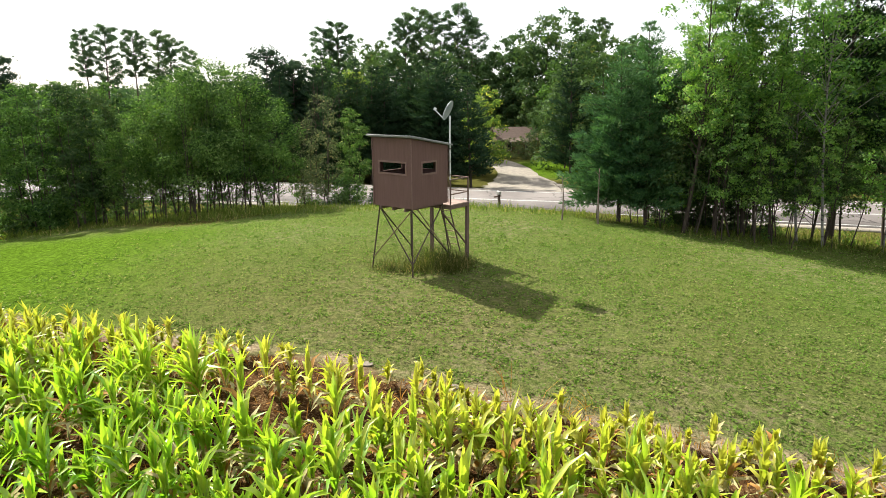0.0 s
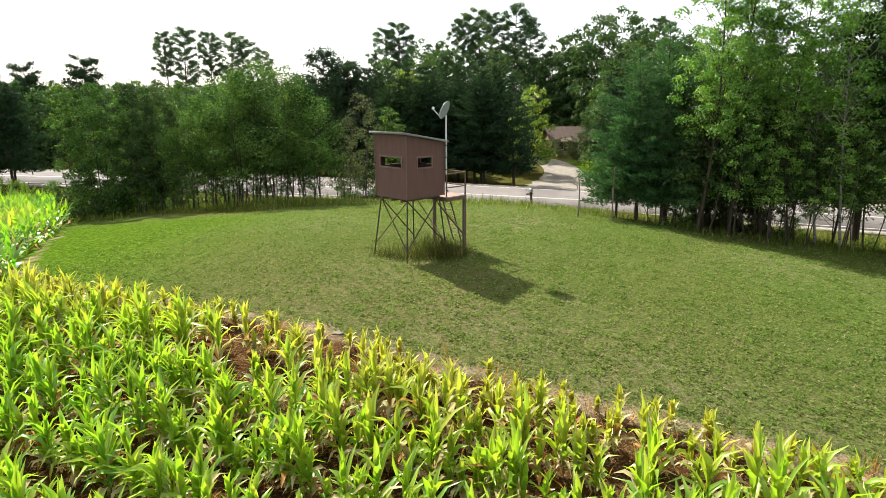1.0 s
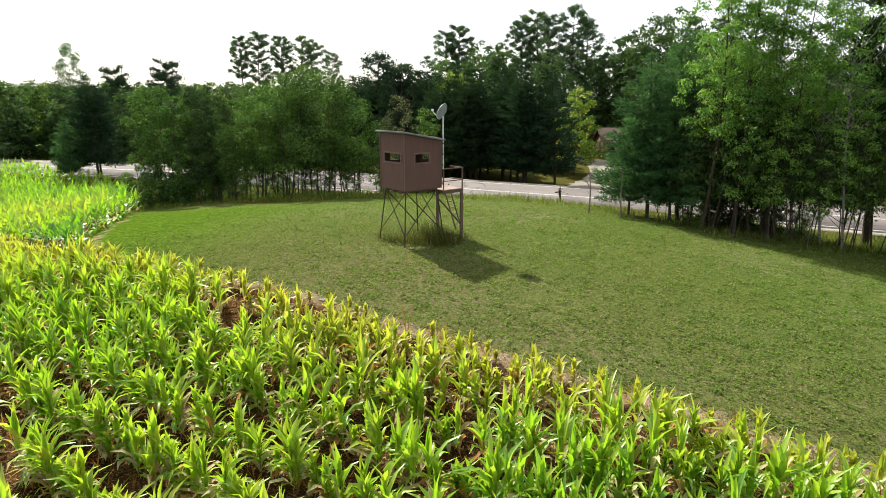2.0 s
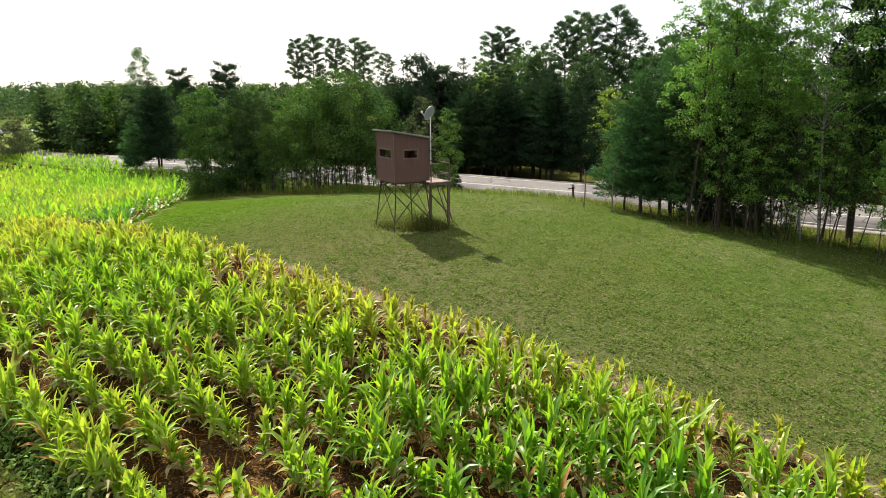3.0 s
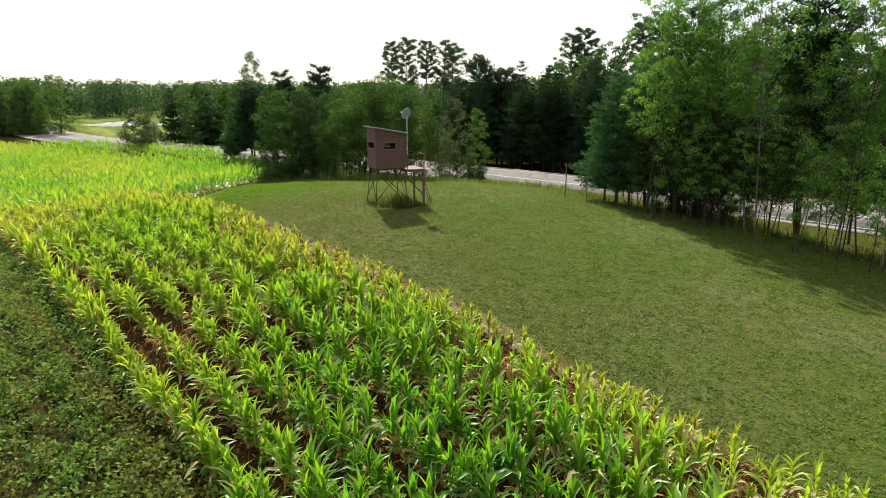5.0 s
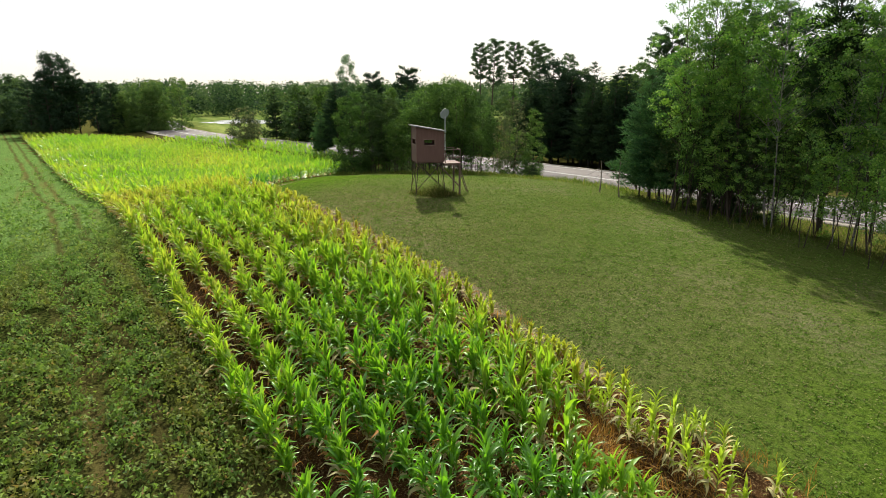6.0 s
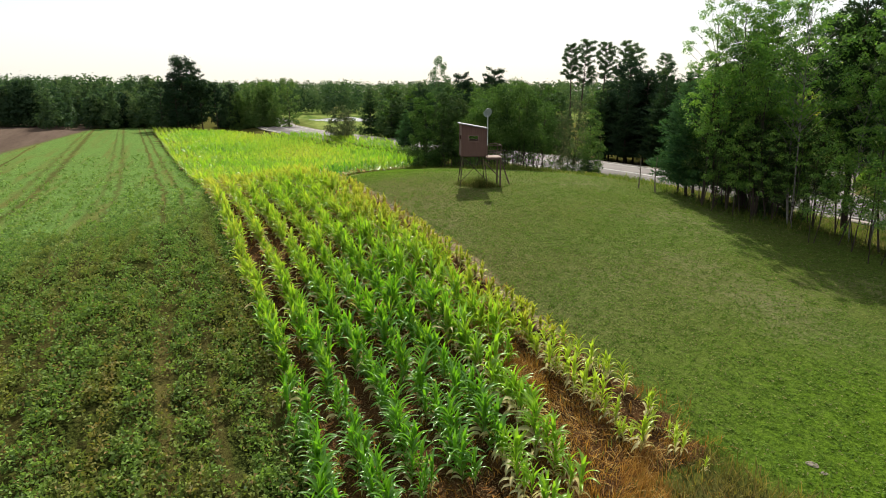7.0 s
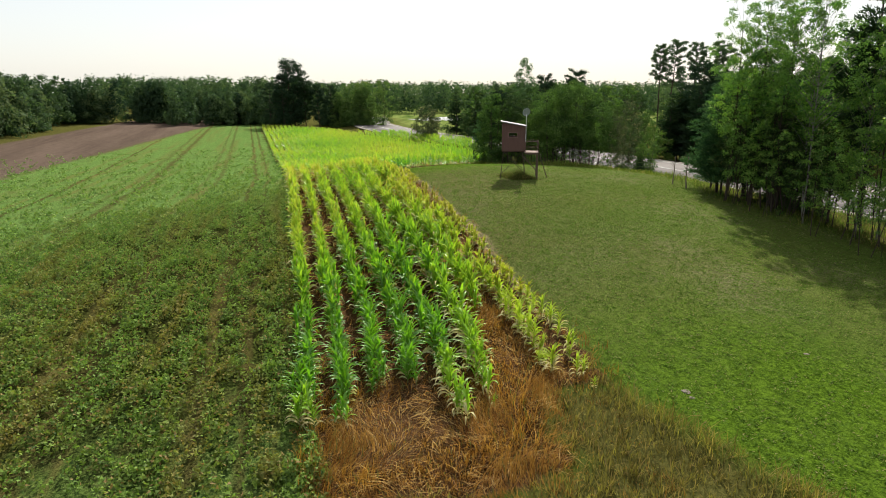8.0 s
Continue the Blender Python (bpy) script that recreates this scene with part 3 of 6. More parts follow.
def build_blind():
    base = float(height(-0.9, 18.4))
    root = tagged(new("hunting_blind"), "brown plywood hunting box raised on thin crossed legs", "hunting blind")
    root.matrix_world = pose(-0.9, 17.58, 0, 0, 0, 51)
    wx, wy, z0, za, zb, t = 1.65, 1.55, 2.66, 4.7, 4.42, 0.03
    # walls: the high one at x 0, the low one at x wx
    wall = lambda name, bm, m: part(name, (bm, M_BROWN), root, "", m)
    # high wall with a wide window (runs along y)
    high = wall("wall", panel_with_window(wy - 0.002, z0, za, za, 0.28, 1.32, 3.68, 3.98, t), pose(0, wy - 0.001, 0, 0, 0, -90))
    side = wall("wall", panel_with_window(wx, z0, za, zb, 0.47, 1.08, 3.66, 3.96, t), pose(0, 0, 0))
    low = wall("wall", panel_with_window(wy - 0.062, z0, zb, zb, 0.5, 1.1, 3.66, 3.95, t), pose(wx, 0.031, 0, 0, 0, 90))
    back = wall("wall", panel_with_window(wx, z0, zb, za, 0.4, 1.25, 3.66, 3.96, t), pose(wx, wy, 0, 0, 0, 180))
    # window trims: four boards round each hole, proud of the wall
    for w, x0, x1, a, b, inner in ((high, 0.28, 1.32, 3.68, 3.98, 0.045), (side, 0.47, 1.08, 3.66, 3.96, 0.045), (back, 0.4, 1.25, 3.66, 3.96, 0.045), (low, 0.5, 1.1, 3.66, 3.95, 0.045)):
        e = 0.055
        for q in ((x0 - e, x1 + e, a - e, a), (x0 - e, x1 + e, b, b + e), (x0 - e, x0, a, b), (x1, x1 + e, a, b)):
            part("window_trim", (box(q[0], q[1], -0.02, -0.001, q[2], q[3], 0.004), M_TRIM), w, "lighter weathered window trim")
    part("floor_panel", (box(0.031, wx - 0.031, 0.031, wy - 0.031, z0 + 0.01, z0 + 0.05, 0), M_INSIDE), root, "dark plywood floor")
    for x, y in ((-0.025, -0.025), (wx + 0.001, -0.025), (-0.025, wy + 0.001)):
        part("corner_board", (box(x, x + 0.024, y, y + 0.024, z0 - 0.01, (za if x < 0.5 else zb) - 0.01, 0.004), M_TRIM), root, "narrow corner board")
    for y in (0.25, 0.75, 1.25):
        part("joist", (box(-0.02, wx + 0.02, y, y + 0.05, z0 - 0.1, z0 - 0.002, 0.004), M_POST), root, "floor joist")
    # the sloping roof
    slope = (zb - za) / wx
    bm = bmesh.new()
    x0, x1, y0, y1 = -0.16, wx + 0.13, -0.12, wy + 0.12
    zr = lambda x: za + slope * x + 0.012
    for lift in (0.0, 0.05):
        for x in (x0, x1):
            for y in (y0, y1):
                bm.verts.new((x, y, zr(x) + lift))
    bmesh.ops.convex_hull(bm, input=bm.verts[:])
    bmesh.ops.bevel(bm, geom=bm.edges[:], offset=0.006, segments=1, affect="EDGES")
    roof = part("roof", (bm, M_ROOF), root, "grey-green sloping sheet roof")
    for k in range(13):
        y = y0 + 0.06 + k * (y1 - y0 - 0.12) / 12
        v, f = rod(np.array((x0 + 0.01, y, zr(x0) + 0.056)), np.array((x1 - 0.01, y, zr(x1) + 0.056)), 0.012, 4)
        part("rib", mesh_of("rib", v, f, [M_ROOF]), roof)
    # legs with crossed braces
    tops = [(0.12, 0.12), (0.12, wy - 0.12), (wx - 0.12, 0.12), (wx - 0.12, wy - 0.12)]
    feet = [(-0.08, -0.05), (-0.08, wy + 0.1), (wx + 0.1, -0.05), (wx + 0.1, wy + 0.1)]
    m = root.matrix_world
    foot = []
    for (a, b), (c, d) in zip(tops, feet):
        w = m @ Vector((c, d, 0))
        foot.append((c, d, float(height(w.x, w.y)) - 0.05))
        rod_part("leg", (a, b, z0 - 0.01), foot[-1], 0.024, M_STEEL, root, "thin dark metal leg")
    at = lambda i, s: tuple(np.array((*tops[i], z0)) * (1 - s) + np.array(foot[i]) * s)
    for i, j, mat in ((0, 1, M_WOODBRACE), (1, 0, M_STEEL), (0, 2, M_STEEL), (2, 0, M_STEEL), (3, 2, M_WOODBRACE), (1, 3, M_STEEL)):
        rod_part("brace", at(i, 0.03), at(j, 0.8), 0.021, mat, root, "thin crossed brace")
    # deck beside the low wall
    dx0, dx1, dy0, dy1, dz = wx + 0.03, wx + 1.0, -0.1, 1.5, z0 - 0.08
    deck = part("deck", (box(dx0, dx1, dy0, dy1, dz - 0.15, dz - 0.03), M_POST), root, "small wooden landing")
    for k in range(11):
        y = dy0 + k * 0.1455
        part("board", (box(dx0, dx1 + 0.02, y, y + 0.139, dz - 0.028, dz, 0.003), M_DECK), deck)
    posts = []
    for x, y in ((dx1 - 0.05, dy0 + 0.05), (dx1 - 0.05, dy1 - 0.05)):
        w = m @ Vector((x, y, 0))
        g = float(height(w.x, w.y))
        part("post", (box(x - 0.05, x + 0.05, y - 0.05, y + 0.05, g - 0.1, dz - 0.16), M_POST), root, "square wooden deck post")
        posts.append((x, y, g))
    rod_part("deck_brace", (dx1 - 0.05, dy0 + 0.1, posts[0][2] + 0.55), (wx - 0.2, dy0 + 0.16, dz - 0.2), 0.035, M_POST, root, "diagonal deck brace", 4)
    rh = 0.76
    for x, y in ((dx1 - 0.03, dy0 + 0.03), (dx1 - 0.03, dy1 - 0.03), (dx0 + 0.03, dy0 + 0.03), (dx0 + 0.03, dy1 - 0.03)):
        part("rail_post", (box(x - 0.022, x + 0.022, y - 0.022, y + 0.022, dz, dz + rh), M_POST), root, "slim railing post")
    for z in (dz + 0.3, dz + rh):
        part("rail", (box(dx0, dx1, dy0 + 0.008, dy0 + 0.052, z, z + 0.035), M_POST), root, "wooden rail")
        part("rail", (box(dx0, dx1, dy1 - 0.052, dy1 - 0.008, z, z + 0.035), M_POST), root, "wooden rail")
        part("rail", (box(dx1 - 0.052, dx1 - 0.008, dy0 + 0.06, dy0 + 0.8, z, z + 0.035), M_POST), root, "wooden rail")
    # ladder leaning on the deck's open side
    la, lb = 0.85, 1.25
    bx = dx1 + 0.75
    w = m @ Vector((bx, 1.05, 0))
    g = float(height(w.x, w.y))
    lad = part("ladder", mesh_of("ladder", *join([rod(np.array((dx1 + 0.03, y, dz + 0.05)), np.array((bx, y, g - 0.03)), 0.026, 6) for y in (la, lb)]), [M_POST]), root, "leaning wooden ladder")
    for k in range(1, 8):
        s = k / 8
        x, z = dx1 + 0.03 + (bx - dx1 - 0.03) * s, dz + 0.05 + (g - dz - 0.05) * s
        rod_part("rung", (x, la, z), (x, lb, z), 0.018, M_WOODBRACE, lad, "", 6)
    # pole with a satellite dish
    px, py = wx + 0.05, -0.07
    rod_part("mast", (px, py, 3.35), (px, py, 5.3), 0.026, M_PIPE, root, "pale galvanised pipe mast", 8)
    for z in (3.5, 3.9, 4.3):
        part("clamp", (box(px - 0.05, px + 0.04, py - 0.03, py + 0.04, z, z + 0.03, 0.003), M_STEEL), root, "dark pipe clamp")
    ang = np.arange(20) * 2 * math.pi / 20
    vs, fs = [], []
    for k, rr in enumerate((0.0, 0.12, 0.22, 0.29)):
        ring = np.stack([rr * np.cos(ang), 0.32 * rr ** 2 + 0 * ang, rr * 1.08 * np.sin(ang)], 1)
        vs.append(ring)
    v = np.concatenate(vs)
    v = np.concatenate([v, v - np.array([0, 0.012, 0])])
    f = []
    for side_at in (0, 80):
        for k in range(3):
            for q in range(20):
                f.append([side_at + k * 20 + q, side_at + k * 20 + (q + 1) % 20, side_at + (k + 1) * 20 + (q + 1) % 20, side_at + (k + 1) * 20 + q])
    for q in range(20):
        f.append([60 + q, 60 + (q + 1) % 20, 140 + (q + 1) % 20, 140 + q])
    dm = pose(px, py + 0.05, 5.45, 25, 0, 18)
    dish = part("dish", mesh_of("dish", v, np.array(f), [M_DISH], smooth=True), root, "grey oval satellite dish", dm)
    rod_part("feed_arm", (0, 0.0, -0.3), (0, 0.42, -0.16), 0.014, M_PIPE, dish, "pale feed arm")
    part("receiver", (box(-0.03, 0.03, 0.38, 0.46, -0.18, -0.1, 0.01), M_PIPE), dish, "small receiver head")


build_blind()


# ---- corn ----
def corn_leaves(base, az, length, width, rise, droop, r, segs=5, fold=True):
    """Arched, pointed corn leaves: base (n, 3), heading, length, width, first rise and droop in radians."""
    n = len(base)
    s = np.linspace(0, 1, segs + 1)
    el = rise[:, None] - droop[:, None] * s[None] ** 1.4
    step = length[:, None] / segs
    hor = np.concatenate([np.zeros((n, 1)), np.cumsum(np.cos(el[:, :-1]) * step, 1)], 1)
    ver = np.concatenate([np.zeros((n, 1)), np.cumsum(np.sin(el[:, :-1]) * step, 1)], 1)
    bend = az[:, None] + r.normal(0, 0.25, (n, 1)) * s[None]
    mid = np.stack([base[:, 0:1] + hor * np.cos(bend), base[:, 1:2] + hor * np.sin(bend), base[:, 2:3] + ver], -1)
    w = width[:, None] * np.interp(s, [0, 0.12, 0.4, 0.75, 1], [0.45, 0.85, 1.0, 0.62, 0.04])[None] * 0.5
    roll = r.normal(0, 0.5, (n, 1)) * s[None]
    side = np.stack([-np.sin(bend) * np.cos(roll), np.cos(bend) * np.cos(roll), np.sin(roll)], -1)
    up = np.stack([-np.sin(el) * np.cos(bend), -np.sin(el) * np.sin(bend), np.cos(el)], -1)
    left, right = mid + side * w[..., None], mid - side * w[..., None]
    if fold:
        left, right = left + up * w[..., None] * 0.55, right + up * w[..., None] * 0.55
        cols = np.stack([left, mid, right], 2)
    else:
        cols = np.stack([left, right], 2)
    k = cols.shape[2]
    v = cols.reshape(-1, 3)
    i, j, q = np.meshgrid(np.arange(n), np.arange(segs), np.arange(k - 1), indexing="ij")
    a = (i * (segs + 1) + j) * k + q
    f = np.stack([a, a + 1, a + k + 1, a + k], -1).reshape(-1, 4)
    return v, f


def corn_field(name, px, py, tall, ripe, r, leaf_count, segs, fold, wide, label):
    """Joined corn plants: leaves and thin stalks."""
    n = len(px)
    pz = height(px, py)
    lv = np.repeat(np.arange(n), leaf_count)
    rank = np.tile(np.arange(leaf_count), n) / (leaf_count - 1)
    lift = np.tile([0, 0.35, -0.2, 0.15, -0.35], n * leaf_count)[:n * leaf_count]
    h = tall[lv]
    base = np.stack([px[lv], py[lv], pz[lv] + h * (0.08 + 0.64 * rank)], 1)
    row_az = math.atan2(ROW_SIDE[1], ROW_SIDE[0])
    az = row_az + r.normal(0, 0.75, n)[lv] + math.pi * (np.tile(np.arange(leaf_count), n) % 2) + r.normal(0, 0.45, len(lv))
    length = h * np.interp(rank, [0, 0.4, 0.8, 1], [0.5, 0.64, 0.58, 0.46]) * r.uniform(0.65, 1.25, len(lv))
    rise = np.interp(rank, [0, 0.5, 1], [0.8, 1.27, 1.54]) + 0.26 * lift + r.normal(0, 0.12, len(lv))
    rise = rise if fold else rise - 0.3
    droop = np.interp(rank, [0, 0.5, 1], [3.0, 1.7, 0.45]) * r.uniform(0.4, 1.6, len(lv))
    v, f = corn_leaves(base, az, length, wide * r.uniform(0.8, 1.2, len(lv)) * np.ones(len(lv)), rise, droop, r, segs, fold)
    per_v, per_f = len(v) // len(lv), len(f) // len(lv)
    dry = (rank + r.uniform(-0.25, 0.25, len(lv))) < (0.13 + 0.18 * ripe[lv]) * (1.0 if fold else 0.1)
    slots = np.repeat(dry.astype(int), per_f)
    ripe_v = np.repeat(ripe[lv] + 0.2 * rank - 0.04, per_v)
    # stalks: three-sided
    ang = np.arange(3) * 2.0944
    ring = np.stack([0.011 * np.cos(ang), 0.011 * np.sin(ang), 0 * ang], 1)
    foot = np.stack([px, py, pz - 0.03], 1)
    sv = np.concatenate([foot[:, None] + ring[None], foot[:, None] + ring[None] * 0.5 + np.stack([0 * tall, 0 * tall, tall * 0.8], 1)[:, None]], 1)
    i, j = np.meshgrid(np.arange(n), np.arange(3), indexing="ij")
    sf = np.stack([i * 6 + j, i * 6 + (j + 1) % 3, i * 6 + 3 + (j + 1) % 3, i * 6 + 3 + j], -1).reshape(-1, 4)
    allv, allf = join([(v, f), (sv.reshape(-1, 3), sf)])
    me = mesh_of(name, allv, allf, [M_CORN, M_CORN_DRY, M_STALK], np.concatenate([slots, np.full(len(sf), 2)]), dict(ripe=np.concatenate([ripe_v, np.zeros(n * 6)])))
    return tagged(new(name, me), label, "corn", kind="stuff")


def wobble(x, y):
    """Slow unevenness of growth over the field, 0 to 1."""
    return 0.5 + 0.25 * np.sin(x * 0.37 + 1.3 * np.sin(y * 0.21)) + 0.25 * np.sin(y * 0.43 + x * 0.19 + 2)


def sow(u0, u1, rows_v, gap, r):
    us, vs = [], []
    for v0 in rows_v:
        u = np.arange(u0, u1, gap) + r.uniform(-0.1, 0.1, len(np.arange(u0, u1, gap)))
        us.append(u)
        vs.append(v0 + r.normal(0, 0.11, len(u)))
    u, v = np.concatenate(us), np.concatenate(vs)
    w = v - row_bend(u) - 0.35 * smooth(5, -1, u)
    x = ROW_FROM[0] + ROW_WAY[0] * u + ROW_SIDE[0] * w
    y = ROW_FROM[1] + ROW_WAY[1] * u + ROW_SIDE[1] * w
    return u, v, x, y


def ripeness(u, v, x, y):
    edge = smooth(3.0, 0.2, corn_width(u) - v)
    return np.clip(0.25 + 0.2 * smooth(5, 20, u) + 0.28 * edge + 0.16 * smooth(4.2, 7.2, v) + 0.42 * (wobble(x, y) - 0.45) + 0.3 * smooth(14, 48, u), 0, 1)


def keep_near(u, v, r):
    """The strip's ragged end: rows stop at different places and a bare dry patch opens on the lawn side."""
    start = np.interp(v, ROW_GAP * np.arange(9), [-0.2, -0.6, 1.2, 1.3, -1.0, -0.8, 6.2, 0.6, -0.4])
    return (u > start) & (v < corn_width(u) - 0.1)


ROW_GAP = 1.08


def build_corn():
    r = np.random.default_rng(11)
    rows_near = 0.02 + ROW_GAP * np.arange(9)
    u, v, x, y = sow(-1.5, 46, rows_near, 0.15, r)
    ok = keep_near(u, v, r) & (r.random(len(u)) > 0.05 + 0.2 * (v > 7) * smooth(10, 2, u) + 0.3 * (v > 8.3) + 0.35 * smooth(0.38, 0.15, wobble(x * 1.9 + 4, y * 2.1)) * smooth(2, 8, u))
    u, v, x, y = u[ok], v[ok], x[ok], y[ok]
    ripe = ripeness(u, v, x, y)
    tall = 1.27 * (0.7 + 0.36 * wobble(x * 0.8 + 9, y * 0.9)) * r.uniform(0.5, 1.25, len(u)) * (1 - 0.27 * smooth(2.6, 0.2, corn_width(u) - v)) * (1 - 0.14 * smooth(3, 0, u)) * (1 - (0.18 * (v > 7.2) + 0.22 * (v > 8.3)) * smooth(3, 9, u) * (u < 46))
    front = np.argsort(u)[:290]
    rest = np.setdiff1d(np.arange(len(u)), front)
    corn_field("corn_rows", x[rest], y[rest], tall[rest], ripe[rest], r, 17, 3, True, 0.105, "rows of green to yellow corn with drying lower leaves")
    # the wide part of the field beyond
    u2, v2, x2, y2 = sow(36, 170, 0.02 + ROW_GAP * np.arange(30), 0.34, r)
    ok = (v2 < corn_width(u2) - 0.2) & ((u2 > 46) | (v2 > 9.2)) & (r.random(len(u2)) > 0.05)
    u2, v2, x2, y2 = u2[ok], v2[ok], x2[ok], y2[ok]
    tall2 = 1.25 * (0.8 + 0.25 * wobble(x2 * 0.6, y2 * 0.6)) * r.uniform(0.8, 1.15, len(u2))
    ripe2 = np.clip(0.44 + 0.45 * (wobble(x2 * 0.5, y2 * 0.7) - 0.5) - 0.3 * smooth(3.5, 1.0, corn_width(u2) - v2) * smooth(75, 60, u2), 0, 1)
    corn_field("corn_field", x2, y2, tall2, ripe2, r, 7, 2, False, 0.17, "wide field of yellow-green corn")
    # front plants, each a thing of its own
    leaf_meshes = {}
    for tone in range(3):
        for k in range(6):
            rank = k / 5
            one = lambda a: np.array([a])
            lv, lf = corn_leaves(np.zeros((1, 3)), one(0.0), one(np.interp(rank, [0, 0.4, 0.8, 1], [0.48, 0.62, 0.56, 0.44])), one(0.085), one(np.interp(rank, [0, 0.5, 1], [0.8, 1.2, 1.5])), one(np.interp(rank, [0, 0.5, 1], [2.7, 1.9, 0.6])), r, 6, True)
            mats = [M_CORN_DRY] if k <= (tone > 0) else [M_CORN]
            leaf_meshes[tone, k] = mesh_of("leaf", lv, lf, mats, None, dict(ripe=np.full(len(lv), 0.1 + 0.3 * tone)))
    sv, sf = tube([(0, 0, -0.04), (0.005, 0, 0.3), (0, 0.006, 0.6), (0, 0, 0.85)], [0.014, 0.012, 0.01, 0.005], 5)
    stalk_mesh = mesh_of("stalk", sv, sf, [M_STALK], smooth=True)
    row_az = math.degrees(math.atan2(ROW_SIDE[1], ROW_SIDE[0]))
    for i in front:
        size = tall[i] / 1.1
        root = tagged(new("corn_plant"), "green corn plant with arching pointed leaves" if ripe[i] < 0.45 else "yellowing corn plant with arching pointed leaves", "corn", "corn plants at the end of the rows")
        root.matrix_world = pose(x[i], y[i], float(height(x[i], y[i])), r.normal(0, 3), r.normal(0, 3), row_az + r.normal(0, 40)) @ Matrix.Diagonal((size, size, size, 1))
        part("stalk", stalk_mesh, root)
        tone = int(np.clip(round((ripe[i] - 0.1) / 0.3), 0, 2))
        for k in range(13):
            kind = min(5, max(0, int(round(k * 5 / 12 + r.normal(0, 0.5)))))
            part("leaf", leaf_meshes[tone, kind], root, "", pose(0, 0, 0.08 + 0.68 * k / 12, 0, 0, 180 * (k % 2) + r.normal(0, 25)))


build_corn()


# ---- low plants ----
def blades(x, y, tall, wide, r, lean=0.35, segs=2, az=None):
    """Grass blades standing at x, y."""
    n = len(x)
    base = np.stack([x, y, height(x, y) - 0.02], 1)
    rise = np.clip(1.45 - np.abs(r.normal(0, lean, n)), 0.15, 1.5)
    return corn_leaves(base, r.uniform(0, 6.283, n) if az is None else az, tall * np.ones(n), wide * np.ones(n), rise, r.uniform(0.2, 1.1, n), r, segs, False)


def scatter_in(n, r, x0, x1, y0, y1, keep):
    x, y = r.uniform(x0, x1, n), r.uniform(y0, y1, n)
    k = keep(x, y)
    return x[k], y[k]


def clumped(x, y, per, spread, r):
    return np.repeat(x, per) + r.normal(0, spread, len(x) * per), np.repeat(y, per) + r.normal(0, spread, len(y) * per)


def stuff(name, pair, material, label, category):
    return tagged(new(name, mesh_of(name, *pair, [material])), label, category, kind="stuff")


